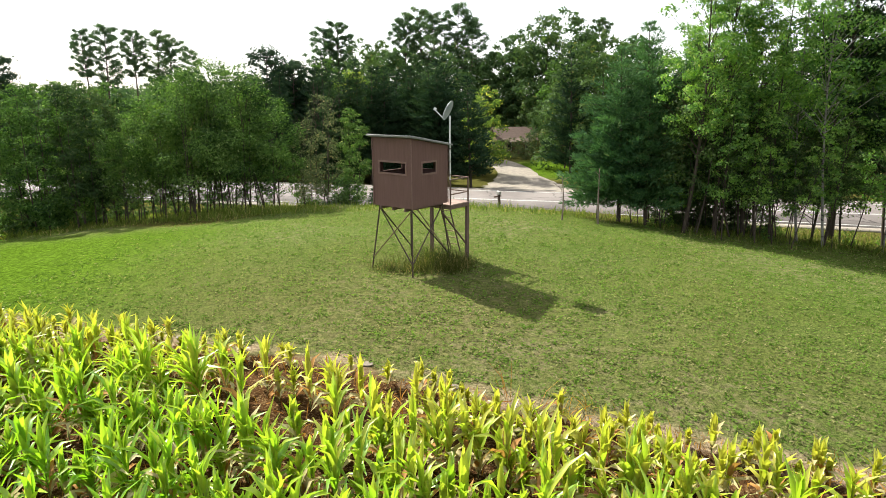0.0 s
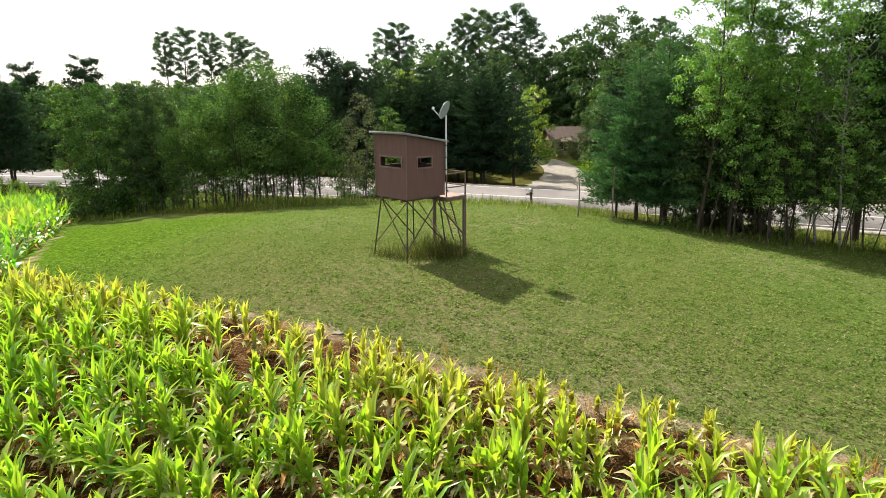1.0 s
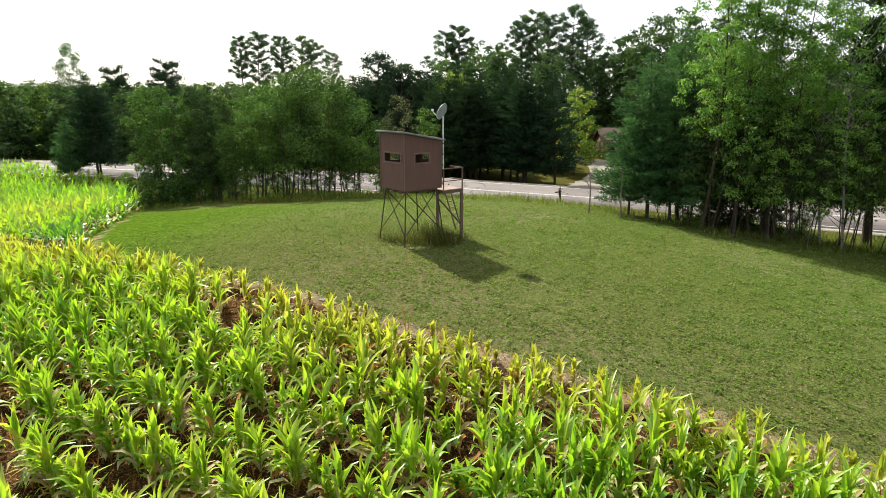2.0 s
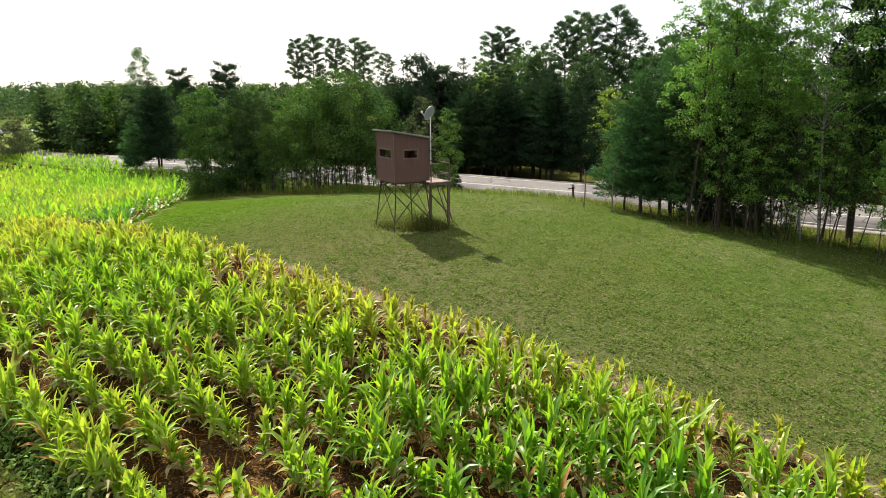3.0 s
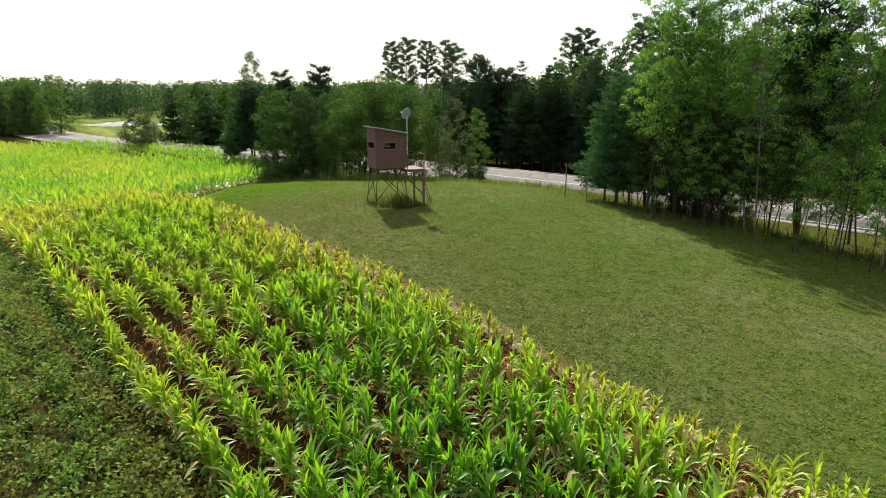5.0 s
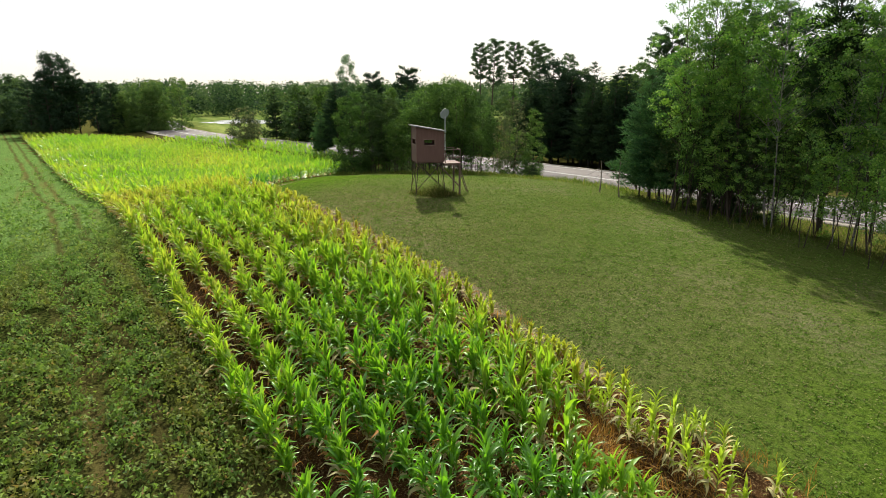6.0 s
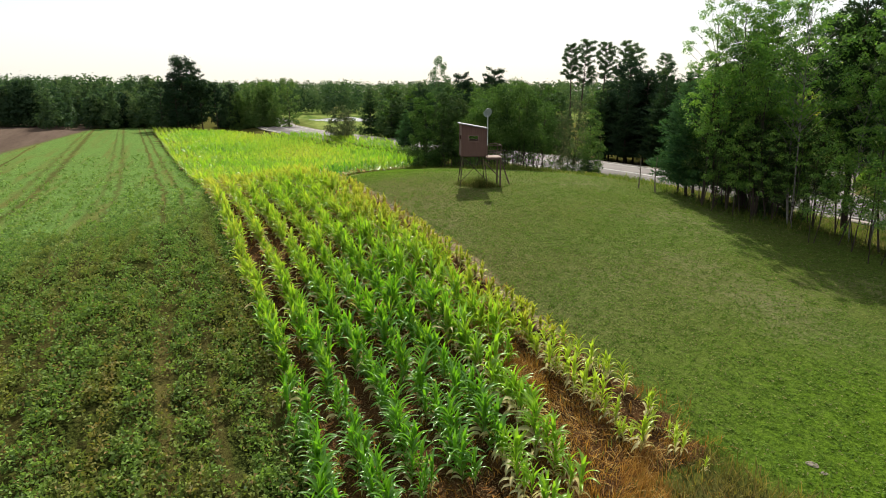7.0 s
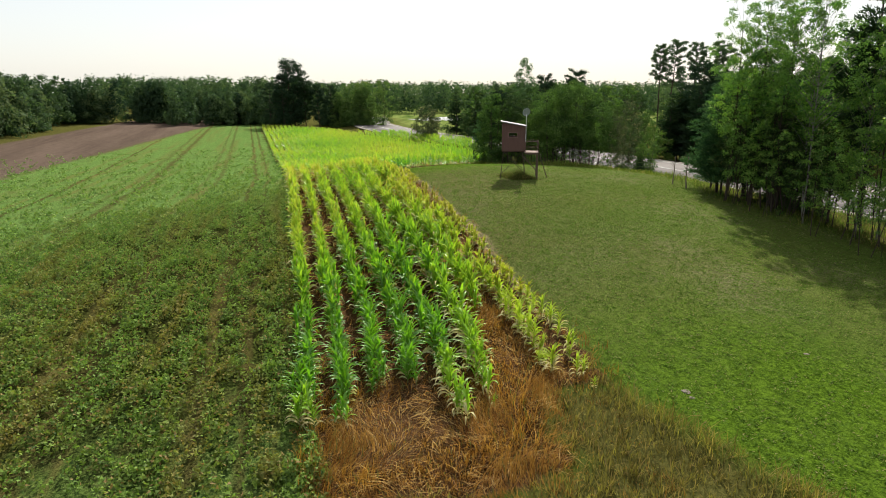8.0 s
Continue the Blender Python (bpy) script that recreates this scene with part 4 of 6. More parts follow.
def build_low_plants():
    r = np.random.default_rng(23)
    # legume crop beside the corn: leafy tufts
    def in_crop(x, y):
        u, v = rows_uv(x, y)
        along = np.clip((x * 34 - (y + 4) * 10) / (34 ** 2 + 10 ** 2), 0, 1)
        away = np.hypot(x - 34 * along, y + 4 + 10 * along)
        rut = np.minimum.reduce([np.abs(v + c + 0.15 * np.sin(u * 0.8) + 0.1 * np.sin(u * 2.1 + v)) for c, w, d in RUTS])
        thin = wobble(x * 2.3, y * 2.3) + r.normal(0, 0.2, len(x)) > 0.12
        return (v < 0.1) & (v > -40) & thin & (r.random(len(x)) < 0.15 + smooth(0.12, 0.42, rut)), away
    def in_near(x, y):
        ok, away = in_crop(x, y)
        return ok & (r.random(len(x)) < np.exp(-np.clip(away - 8, 0, 99) / 5))
    def in_far(x, y):
        ok, away = in_crop(x, y)
        return ok & (r.random(len(x)) > np.exp(-np.clip(away - 8, 0, 99) / 5)) & (r.random(len(x)) < np.exp(-np.clip(away - 14, 0, 99) / 30))
    domes, lush = [], []
    for n, box_at, keep, per, size in ((17000, (-14, 34, -20, 10), in_near, 30, 0.11), (22000, (-80, 36, -44, 44), in_far, 9, 0.2)):
        x, y = scatter_in(n, r, *box_at, keep)
        wide, tall = r.uniform(0.2, 0.44, len(x)), r.uniform(0.2, 0.56, len(x))
        d = unit(r.normal(size=(len(x) * per, 3)) * np.array([1, 1, 0.8])) * np.array([1, 1, 0.0]) + np.array([0, 0, 1.0])
        rad = np.repeat(wide, per) * np.sqrt(r.random(len(d)))
        a = r.uniform(0, 6.283, len(d))
        px, py = np.repeat(x, per) + rad * np.cos(a), np.repeat(y, per) + rad * np.sin(a)
        dome = np.repeat(tall, per) * (1 - 0.75 * (rad / np.repeat(wide, per)) ** 2) * (1 - 0.45 * r.random(len(d)) ** 2)
        c = np.stack([px, py, height(px, py) + 0.02 + dome], 1)
        lush.append(np.repeat(smooth(8, 45, rows_uv(px, py)[0]), 3))
        domes.append(leaf_tris(c, r.normal(size=(len(c), 3)) * 1.1 + np.array([0, 0, 1.0]), size, size * 0.75, r))
    me = mesh_of("legume_crop", *join(domes), [M_LEGUME], None, dict(lush=np.concatenate(lush)))
    tagged(new("legume_crop", me), "low leafy green crop with thin brown gaps", "field crop", kind="stuff")
    # dry grass at the end of the corn rows and in its bare patch
    def in_dry(x, y):
        u, v = rows_uv(x, y)
        end = (u > -7.5 + 0.5 * np.abs(v - 4)) & (u < 1.2 + r.normal(0, 0.4, len(x))) & (v > -0.5) & (v < 8.4) & (r.random(len(x)) > 0.8 * olive_at(u, v))
        bare = ((u - 2.4) / 4.0) ** 2 + ((v - 6.45) / 1.25) ** 2 < 1
        rim = (np.abs(v - corn_width(u) - 0.1) < 0.45) & (u > 0) & (u < 24) & (r.random(len(x)) < 0.12)
        return end | bare | rim
    x, y = scatter_in(68000, r, -20, 34, -12, 16, in_dry)
    px, py = clumped(x, y, 7, 0.08, r)
    lie = 2.2 * np.sin(px * 1.1 + 0.7 * py) + 1.6 * np.sin(py * 1.3 - 0.5 * px) + r.normal(0, 0.6, len(px))
    stuff("dry_grass", blades(px, py, r.uniform(0.2, 0.65, len(px)) * (0.2 + 1.5 * wobble(px * 3.1, py * 2.7) ** 1.8), 0.016, r, 0.7, 2, lie), M_DRY, "matted orange-brown dry grass", "dry grass")
    def in_straw(x, y):
        u, v = rows_uv(x, y)
        return ((u > -7.0 + 0.5 * np.abs(v - 4)) & (u < 0.8) & (v > 0.2) & (v < 7.8) & (olive_at(u, v) < 0.5)) | (((u - 2.4) / 3.7) ** 2 + ((v - 6.45) / 1.1) ** 2 < 1)
    x, y = scatter_in(12000, r, 12, 34, -12, 8, in_straw)
    n = len(x)
    swirl = 2.2 * np.sin(x * 1.1 + 0.7 * y) + 1.6 * np.sin(y * 1.3 - 0.5 * x) + r.normal(0, 0.5, n)
    lift = height(x, y) + 0.04 + 0.22 * wobble(x * 3.1, y * 2.7) * r.random(n)
    pair = corn_leaves(np.stack([x, y, lift], 1), swirl, r.uniform(0.35, 0.8, n), np.full(n, 0.013), r.uniform(-0.1, 0.6, n), r.uniform(0.3, 1.1, n), r, 3, False)
    stuff("straw", pair, M_STRAW, "pale flattened straw lying in swirls", "straw")
    # brown litter of fallen leaves between the rows
    def in_rows(x, y):
        u, v = rows_uv(x, y)
        return (v > -0.2) & (v < corn_width(u)) & (u > 0) & (u < 42)
    x, y = scatter_in(26000, r, -25, 24, -8, 18, in_rows)
    stuff("corn_litter", blades(x, y, r.uniform(0.2, 0.45, len(x)), 0.03, r, 1.3), M_DRY, "fallen dry corn leaves on bare soil", "litter")
    # unmown grass: verge under the trees, the corner by the corn, round the legs of the box
    def in_verge(x, y):
        off = y - road_y(x)
        band = (off > -15.0 - 5.2 * smooth(-6, -12, x) - 1.2 * smooth(3, 9, x) + 1.0 * np.sin(x * 0.35) + r.normal(0, 0.5, len(x))) & (off < -6.0) & (r.random(len(x)) < 0.25 + (off < -11.5))
        return band
    x, y = scatter_in(26000, r, -32, 34, 18, 56, in_verge)
    px, py = clumped(x, y, 7, 0.12, r)
    stuff("verge_grass", blades(px, py, r.uniform(0.15, 0.5, len(px)) * (0.5 + 1.1 * wobble(px * 1.3, py * 1.9)), 0.026, r, 0.6), M_GRASS, "unmown grass and weeds along the road", "grass")
    def in_olive(x, y):
        u, v = rows_uv(x, y)
        rim = (np.abs(v + 0.36 * np.minimum(u, 0) - 8.75) < 0.35) & (u > -16) & (u < 1.5)
        return (r.random(len(x)) < olive_at(u, v)) & (u > -16) | rim
    x, y = scatter_in(11000, r, 17, 38, -14, 6, in_olive)
    px, py = clumped(x, y, 6, 0.1, r)
    stuff("rough_grass", blades(px, py, r.uniform(0.15, 0.5, len(px)) * (0.5 + 0.8 * wobble(px * 2.7, py * 3.3)) * (1 + 0.7 * (np.abs((lambda u, v: v + 0.36 * np.minimum(u, 0))(*rows_uv(px, py)) - 8.6) < 0.4)), 0.024, r, 0.6), M_OLIVE, "rough olive grass at the field's edge", "grass")
    ang, rad = r.uniform(0, 6.283, 2200), r.random(2200) ** 0.6
    gx, gy = -0.5 + 1.95 * rad * np.cos(ang), 18.8 + 1.25 * rad * np.sin(ang)
    keep = wobble(gx * 5, gy * 5) + r.normal(0, 0.15, 2200) > 0.3 + 0.5 * rad ** 2
    gx, gy, low = gx[keep], gy[keep], np.repeat(1.15 - rad[keep], 6)
    px, py = clumped(gx, gy, 6, 0.1, r)
    stuff("leg_grass", blades(px, py, r.uniform(0.12, 0.75, len(px)) * (0.5 + 1.6 * wobble(px * 4, py * 4)) * low, 0.014, r, 0.5), M_LEG_GRASS, "tall uncut grass round the legs of the box", "grass")
    # the lawn's own short tufts
    def in_lawn(x, y):
        u, v = rows_uv(x, y)
        off = y - road_y(x)
        near = np.clip(1.25 - np.hypot(x - 10, y + 2) / 34, 0.08, 1)
        return (v > corn_width(u) + 0.2) & (v + 0.36 * np.minimum(u, 0) > 9.2) & (off < -14.6) & (r.random(len(x)) < near)
    x, y = scatter_in(40000, r, -14, 38, 0, 32, in_lawn)
    px, py = clumped(x, y, 6, 0.09, r)
    tops = np.stack([px, py, height(px, py) + r.uniform(0.01, 0.06, len(px))], 1)
    stuff("lawn_tufts", leaf_tris(tops, r.normal(size=(len(px), 3)) * 0.5 + np.array([0, 0, 1.0]), 0.07, 0.05, r), M_LAWN, "short tufts of the mown lawn", "grass")


build_low_plants()


# ---- trees ----
def clump_leaves(mid, rad, count, size, wide, r, stray=0.1, open_below=0.55):
    """Leaves over the outside of leafy clumps (centres, half sizes), thicker on top, a few of them astray between the clumps."""
    mid, rad = np.asarray(mid, float), np.asarray(rad, float)
    share = rad[:, 0] * (rad[:, 0] + rad[:, 2])
    pick = r.choice(len(mid), count, p=share / share.sum())
    d = unit(r.normal(size=(count, 3)))
    flip = (d[:, 2] < -0.2) & (r.random(count) < open_below)
    d[flip, 2] *= -1
    out = r.random((count, 1)) ** 0.33 * np.where(r.random((count, 1)) < stray, 1.5, 1.0)
    c = mid[pick] + d * rad[pick] * out
    return leaf_tris(c, d * 1.0 + r.normal(0, 0.55, (count, 3)) + np.array([0, 0, 0.35]), size, size * wide, r)


def tree_thing(name, trunk, crown, bark, leaf, label, category="tree"):
    """A tree as an Empty with a trunk (limbs and all) and a crown."""
    root = tagged(new(name), label, category)
    part("trunk", mesh_of("trunk", *trunk, [bark], smooth=True), root)
    part("crown", mesh_of("crown", *crown, [leaf]), root)
    return root


def bent(p, q, bow, r, k=5):
    s = np.linspace(0, 1, k)[:, None]
    p, q = np.asarray(p, float), np.asarray(q, float)
    return p + (q - p) * s + r.normal(0, bow, (1, 3)) * np.sin(s * math.pi)


def broadleaf(r, tall, radius, stems, low, count, size, lobes, clump=0.33, belly=0.42, thick=1.0, wide=0.62, bare=0):
    """Stems with limbs that carry leafy clumps inside a rounded outline. low: height at which the crown begins, as a share; belly: where
    it is widest; bare: leafless twigs above the crown."""
    wood, mid, rad = [], [], []
    girth = 0.0068 * tall * thick * (1.0 if stems == 1 else 0.72)
    lines = []
    for k in range(stems):
        a = 6.283 * k / stems + r.uniform(-0.5, 0.5)
        off = 0.0 if stems == 1 else 1.0
        spread = 0.17 * stems ** 0.7 * off * r.uniform(0.6, 1.6)
        foot = np.array([spread * math.cos(a), spread * math.sin(a), -0.15])
        head = np.array([radius * 0.42 * off * math.cos(a), radius * 0.42 * off * math.sin(a), tall * r.uniform(0.82, 0.95)])
        line = bent(foot, head, tall * 0.022, r, 8)
        lines.append(line)
        wood.append(tube(line, np.linspace(girth * r.uniform(0.8, 1.1), girth * 0.15, 8), 6))
    for k in range(lobes):
        q = (k + r.random()) / lobes
        env = radius * math.sqrt(max(0.03, 1 - ((q - belly) / (1.04 - belly if q > belly else belly + 0.35)) ** 2))
        b = k * 2.4 + r.uniform(-0.7, 0.7)
        rho = env * (0.25 + 0.68 * r.random() ** 0.6)
        rr = radius * clump * r.uniform(0.65, 1.35) * (1.0 - 0.35 * q)
        z = tall * (low + (1 - low) * q) - rr * 0.55
        end = np.array([rho * math.cos(b), rho * math.sin(b), z])
        near = min(lines, key=lambda ln: np.hypot(*(ln[5][:2] - end[:2])))
        s = np.clip((z - 0.6 * rho) / tall, 0.12, 0.95)
        at = np.array([np.interp(s, np.linspace(0, 0.9, 8), near[:, i]) for i in range(3)])
        wood.append(tube(bent(at, end, 0.06 * rho, r, 4), np.linspace(girth * 0.42 * (1.1 - s), 0.006, 4), 4))
        mid.append(end)
        rad.append((rr, rr, rr * r.uniform(0.6, 0.85)))
    for k in range(bare):
        b, z = r.uniform(0, 6.283), tall * r.uniform(0.6, 0.9)
        p = np.array([0.3 * radius * math.cos(b), 0.3 * radius * math.sin(b), z])
        q = p + np.array([0.5 * radius * math.cos(b), 0.5 * radius * math.sin(b), tall * r.uniform(0.12, 0.26)])
        wood.append(tube(bent(p, q, 0.08, r, 5), np.linspace(0.016, 0.004, 5), 4))
    return join(wood), clump_leaves(mid, rad, count, size, wide, r)


def conifer(r, tall, radius, low, count, size, whorls, soft=False, dome=1.0, fat=1.0):
    """A straight trunk with whorls of boughs; needles in flat plumes along them. soft: upswept and irregular, as a white pine."""
    wood = [tube(bent((0, 0, -0.15), (0, 0, tall * 0.98), tall * 0.006, r, 7), np.linspace(0.013 * tall, 0.012, 7), 6)]
    mid, rad, ways = [], [], []
    for k in range(whorls):
        q = (k + r.uniform(-0.4, 0.4)) / (whorls - 1)
        q = min(1.0, max(0.0, q))
        s = low + (0.97 - low) * q
        prof = (1 - q ** (1.4 * dome if soft else 1.1)) ** 0.85
        for b in range(6 if q < 0.8 else 4):
            a = b * 1.047 * (1 if q < 0.8 else 1.5) + r.uniform(-0.4, 0.4) + k * 0.7
            rr = radius * (0.1 + 0.9 * prof) * (r.uniform(0.5, 1.15) if soft else r.uniform(0.75, 1.1))
            tilt = r.uniform(0.02, 0.35) + 0.3 * q if soft else r.uniform(-0.3, 0.05)
            p = np.array([0, 0, s * tall])
            e = p + rr * np.array([math.cos(a), math.sin(a), tilt])
            if b % 2:
                wood.append(tube(bent(p, e, 0.03 * rr, r, 3), [0.012 * rr + 0.008, 0.008 * rr + 0.004, 0.004], 3))
            for w in (0.45, 0.75, 1.0):
                g = fat * (0.2 + 0.17 * rr) * (1.2 - 0.4 * w) * r.uniform(0.8, 1.2)
                mid.append(p + (e - p) * w)
                rad.append((g, g, g * (0.55 if soft else 0.4)))
                ways.append((math.cos(a), math.sin(a), 0.5 if soft else 0.0))
    mid += [np.array([0, 0, tall * z]) for z in (0.95, 0.985)]
    rad += [(0.16, 0.16, 0.3), (0.07, 0.07, 0.25)]
    ways += [(0, 0, 1.0)] * 2
    mid, rad, ways = np.array(mid), np.array(rad), np.array(ways)
    share = rad[:, 0] * (rad[:, 0] + rad[:, 2])
    pick = r.choice(len(mid), count, p=share / share.sum())
    d = unit(r.normal(size=(count, 3)))
    d[(d[:, 2] < -0.2) & (r.random(count) < 0.6), 2] *= -1
    c = mid[pick] + d * rad[pick] * (r.random((count, 1)) ** 0.4 * 1.15)
    along = unit(ways[pick] + d * 0.7 + r.normal(0, 0.4, (count, 3)))
    face = np.cross(along, np.cross(d + r.normal(0, 0.4, (count, 3)) + np.array([0, 0, 0.4]), along))
    side = unit(np.cross(along, face))
    l = (size * r.uniform(0.7, 1.3, count) * np.clip(1.5 - c[:, 2] / tall, 0.6, 1.0))[:, None]
    v = np.stack([c - along * l * 0.45 + side * l * 0.17, c - along * l * 0.45 - side * l * 0.17, c + along * l * 0.55], 1).reshape(-1, 3)
    return join(wood), (v, np.arange(count * 3).reshape(count, 3))


def red_pine(r, tall, radius, count, size, top=0.5, full=0.55):
    """A tall bare trunk with rounded, tufted clumps spaced round the top."""
    line = bent((0, 0, -0.15), (0, 0, tall * 0.97), tall * 0.008, r, 8)
    wood = [tube(line, np.linspace(0.011 * tall, 0.03, 8), 6)]
    mid, rad = [], []
    for k in range(48):
        q = (k + r.random()) / 48
        a = k * 2.4 + r.uniform(-0.6, 0.6)
        reach = radius * math.sqrt(max(0.05, 1 - ((q - 0.45) / 0.62) ** 2)) * (0.3 + 0.7 * r.random() ** 0.7)
        z = tall * (top + (1 - top) * q)
        g = r.uniform(0.65, 1.3) * full * radius / 3.2
        e = np.array([reach * math.cos(a), reach * math.sin(a), z - g * 0.6])
        p = np.array([0, 0, max(z - 0.35 * reach - 0.3, top * tall * 0.9)])
        wood.append(tube(bent(p, e, 0.08, r, 4), [0.06, 0.045, 0.03, 0.012], 4))
        mid += [e, p * 0.35 + e * 0.65]
        rad += [(g, g, g * 0.8), (g * 0.7, g * 0.7, g * 0.5)]
    for k in range(7):
        a, z = r.uniform(0, 6.283), tall * top * r.uniform(0.5, 1.0)
        e = np.array([1.2 * math.cos(a), 1.2 * math.sin(a), z + 0.1])
        wood.append(tube(bent((0, 0, z), e, 0.05, r, 3), [0.035, 0.02, 0.008], 3))
    return join(wood), clump_leaves(mid, rad, count, size, 0.4, r, 0.3, 0.7)


def stand(kinds, spots, r, group="", lean=1.5, stout=(0.9, 1.1)):
    """Copies of the given trees at spots (x, y, height); the first of each kind is moved to its first spot."""
    used = set()
    for n, (x, y, tall) in enumerate(spots):
        ob, own = kinds[int(r.integers(0, len(kinds)))] if len(spots) > len(kinds) else kinds[n]
        k = tall / own
        m = pose(x, y, float(height(x, y)), r.normal(0, lean), r.normal(0, lean), r.uniform(0, 360)) @ Matrix.Diagonal((k * r.uniform(*stout), k * r.uniform(*stout), k, 1))
        if ob.name in used:
            ob2 = copy_thing(ob, m)
            ob2.matrix_basis = m
        else:
            used.add(ob.name)
            ob.matrix_basis = m
            ob2 = ob
        if group:
            tagged(ob2, group=group)
    for ob, own in kinds:
        if ob.name not in used:
            for o in (*ob.children_recursive, ob):
                bpy.data.objects.remove(o)


def build_clump(r):
    """The clump by the lawn: many thin stems under rounded crowns, leafy to the ground at its open end."""
    label = "bushy green tree with several thin dark stems"
    domes = [(tree_thing("alder_tree", *broadleaf(r, 8.5, 2.4, 6, 0.32, 11500, 0.14, 30, 0.42, 0.42), M_BARK, M_ALDER, label), 8.5) for k in range(3)]
    stand(domes, [(-17.6, 35.4, 6.4), (-15.2, 36.2, 8.4), (-13.4, 36.9, 9.0), (-12.1, 36.2, 8.4), (-10.6, 37.5, 7.0), (-16.0, 34.8, 6.3), (-14.0, 35.0, 8.0)], r, "trees in the clump by the lawn")
    skirts = [(tree_thing("alder_tree", *broadleaf(r, 7.8, 1.9, 5, 0.05, 11500, 0.14, 46, 0.33, 0.4), M_BARK, M_ALDER, "bushy green tree leafy down to the ground"), 7.8) for k in range(2)]
    stand(skirts, [(-24.1, 34.0, 7.7), (-22.5, 33.7, 8.0), (-22.0, 35.4, 7.4)], r, "trees in the clump by the lawn")
    dark = [(tree_thing("dark_alder", *broadleaf(r, 7.8, 1.7, 4, 0.2, 8000, 0.15, 50, 0.32, 0.45), M_BARK, M_DARK_SHADED, "dark green dense tree in the clump"), 7.8)]
    stand(dark, [(-20.2, 34.4, 7.9), (-19.6, 35.8, 7.4)], r, "trees in the clump by the lawn")
    thin = [(tree_thing("young_aspen", *broadleaf(r, 5.0, 1.0, 1, 0.2, 900, 0.13, 18, 0.36), M_BARK, M_ALDER, "thin young stem with few leaves"), 5.0) for k in range(2)]
    stand(thin, [(-22 + 12.5 * k / 29 + r.normal(0, 0.3), 33.9 + 3.2 * k / 29 + r.uniform(-0.9, 1.6), r.uniform(3.0, 5.5)) for k in range(30)], r, "thin stems in the clump", 5.0)
    under = [(tree_thing("dark_shrub", *broadleaf(r, 2.4, 1.4, 5, 0.02, 1500, 0.17, 26, 0.34), M_BARK, M_WOOD, "dark low shrub under the clump of trees", "shrub"), 2.4)]
    stand(under, [(-24.0, 33.4, 2.4), (-23.0, 36.6, 2.8), (-20.6, 36.8, 2.0), (-19.0, 37.6, 1.0), (-16.8, 39.2, 1.5), (-15.0, 40.2, 1.3), (-13.6, 39.8, 1.0), (-11.8, 40.6, 1.2), (-8.6, 39.4, 1.9), (-7.0, 39.5, 2.0), (-6.6, 40.4, 2.2), (-21.8, 38.6, 2.6), (-20.4, 39.6, 2.2), (-18.4, 40.4, 1.4), (-23.6, 40.0, 3.0)], r, "shrubs under the clump")
    dull = [(tree_thing("grey_willow", *broadleaf(r, 7.0, 1.3, 3, 0.14, 4200, 0.11, 44, 0.38, 0.4, bare=26), M_BARK, M_DULL, "thin grey-green small tree with bare twigs at its top"), 7.0)]
    stand(dull, [(-7.7, 39.2, 7.0), (-8.7, 38.6, 5.4)], r)
    small = [(tree_thing("young_tree", *broadleaf(r, 6.2, 1.0, 2, 0.1, 5600, 0.12, 36, 0.46, 0.35), M_BARK, M_YOUNG, "young bright green tree beside the road verge"), 6.2)]
    stand(small, [(-5.9, 39.8, 6.3)], r)


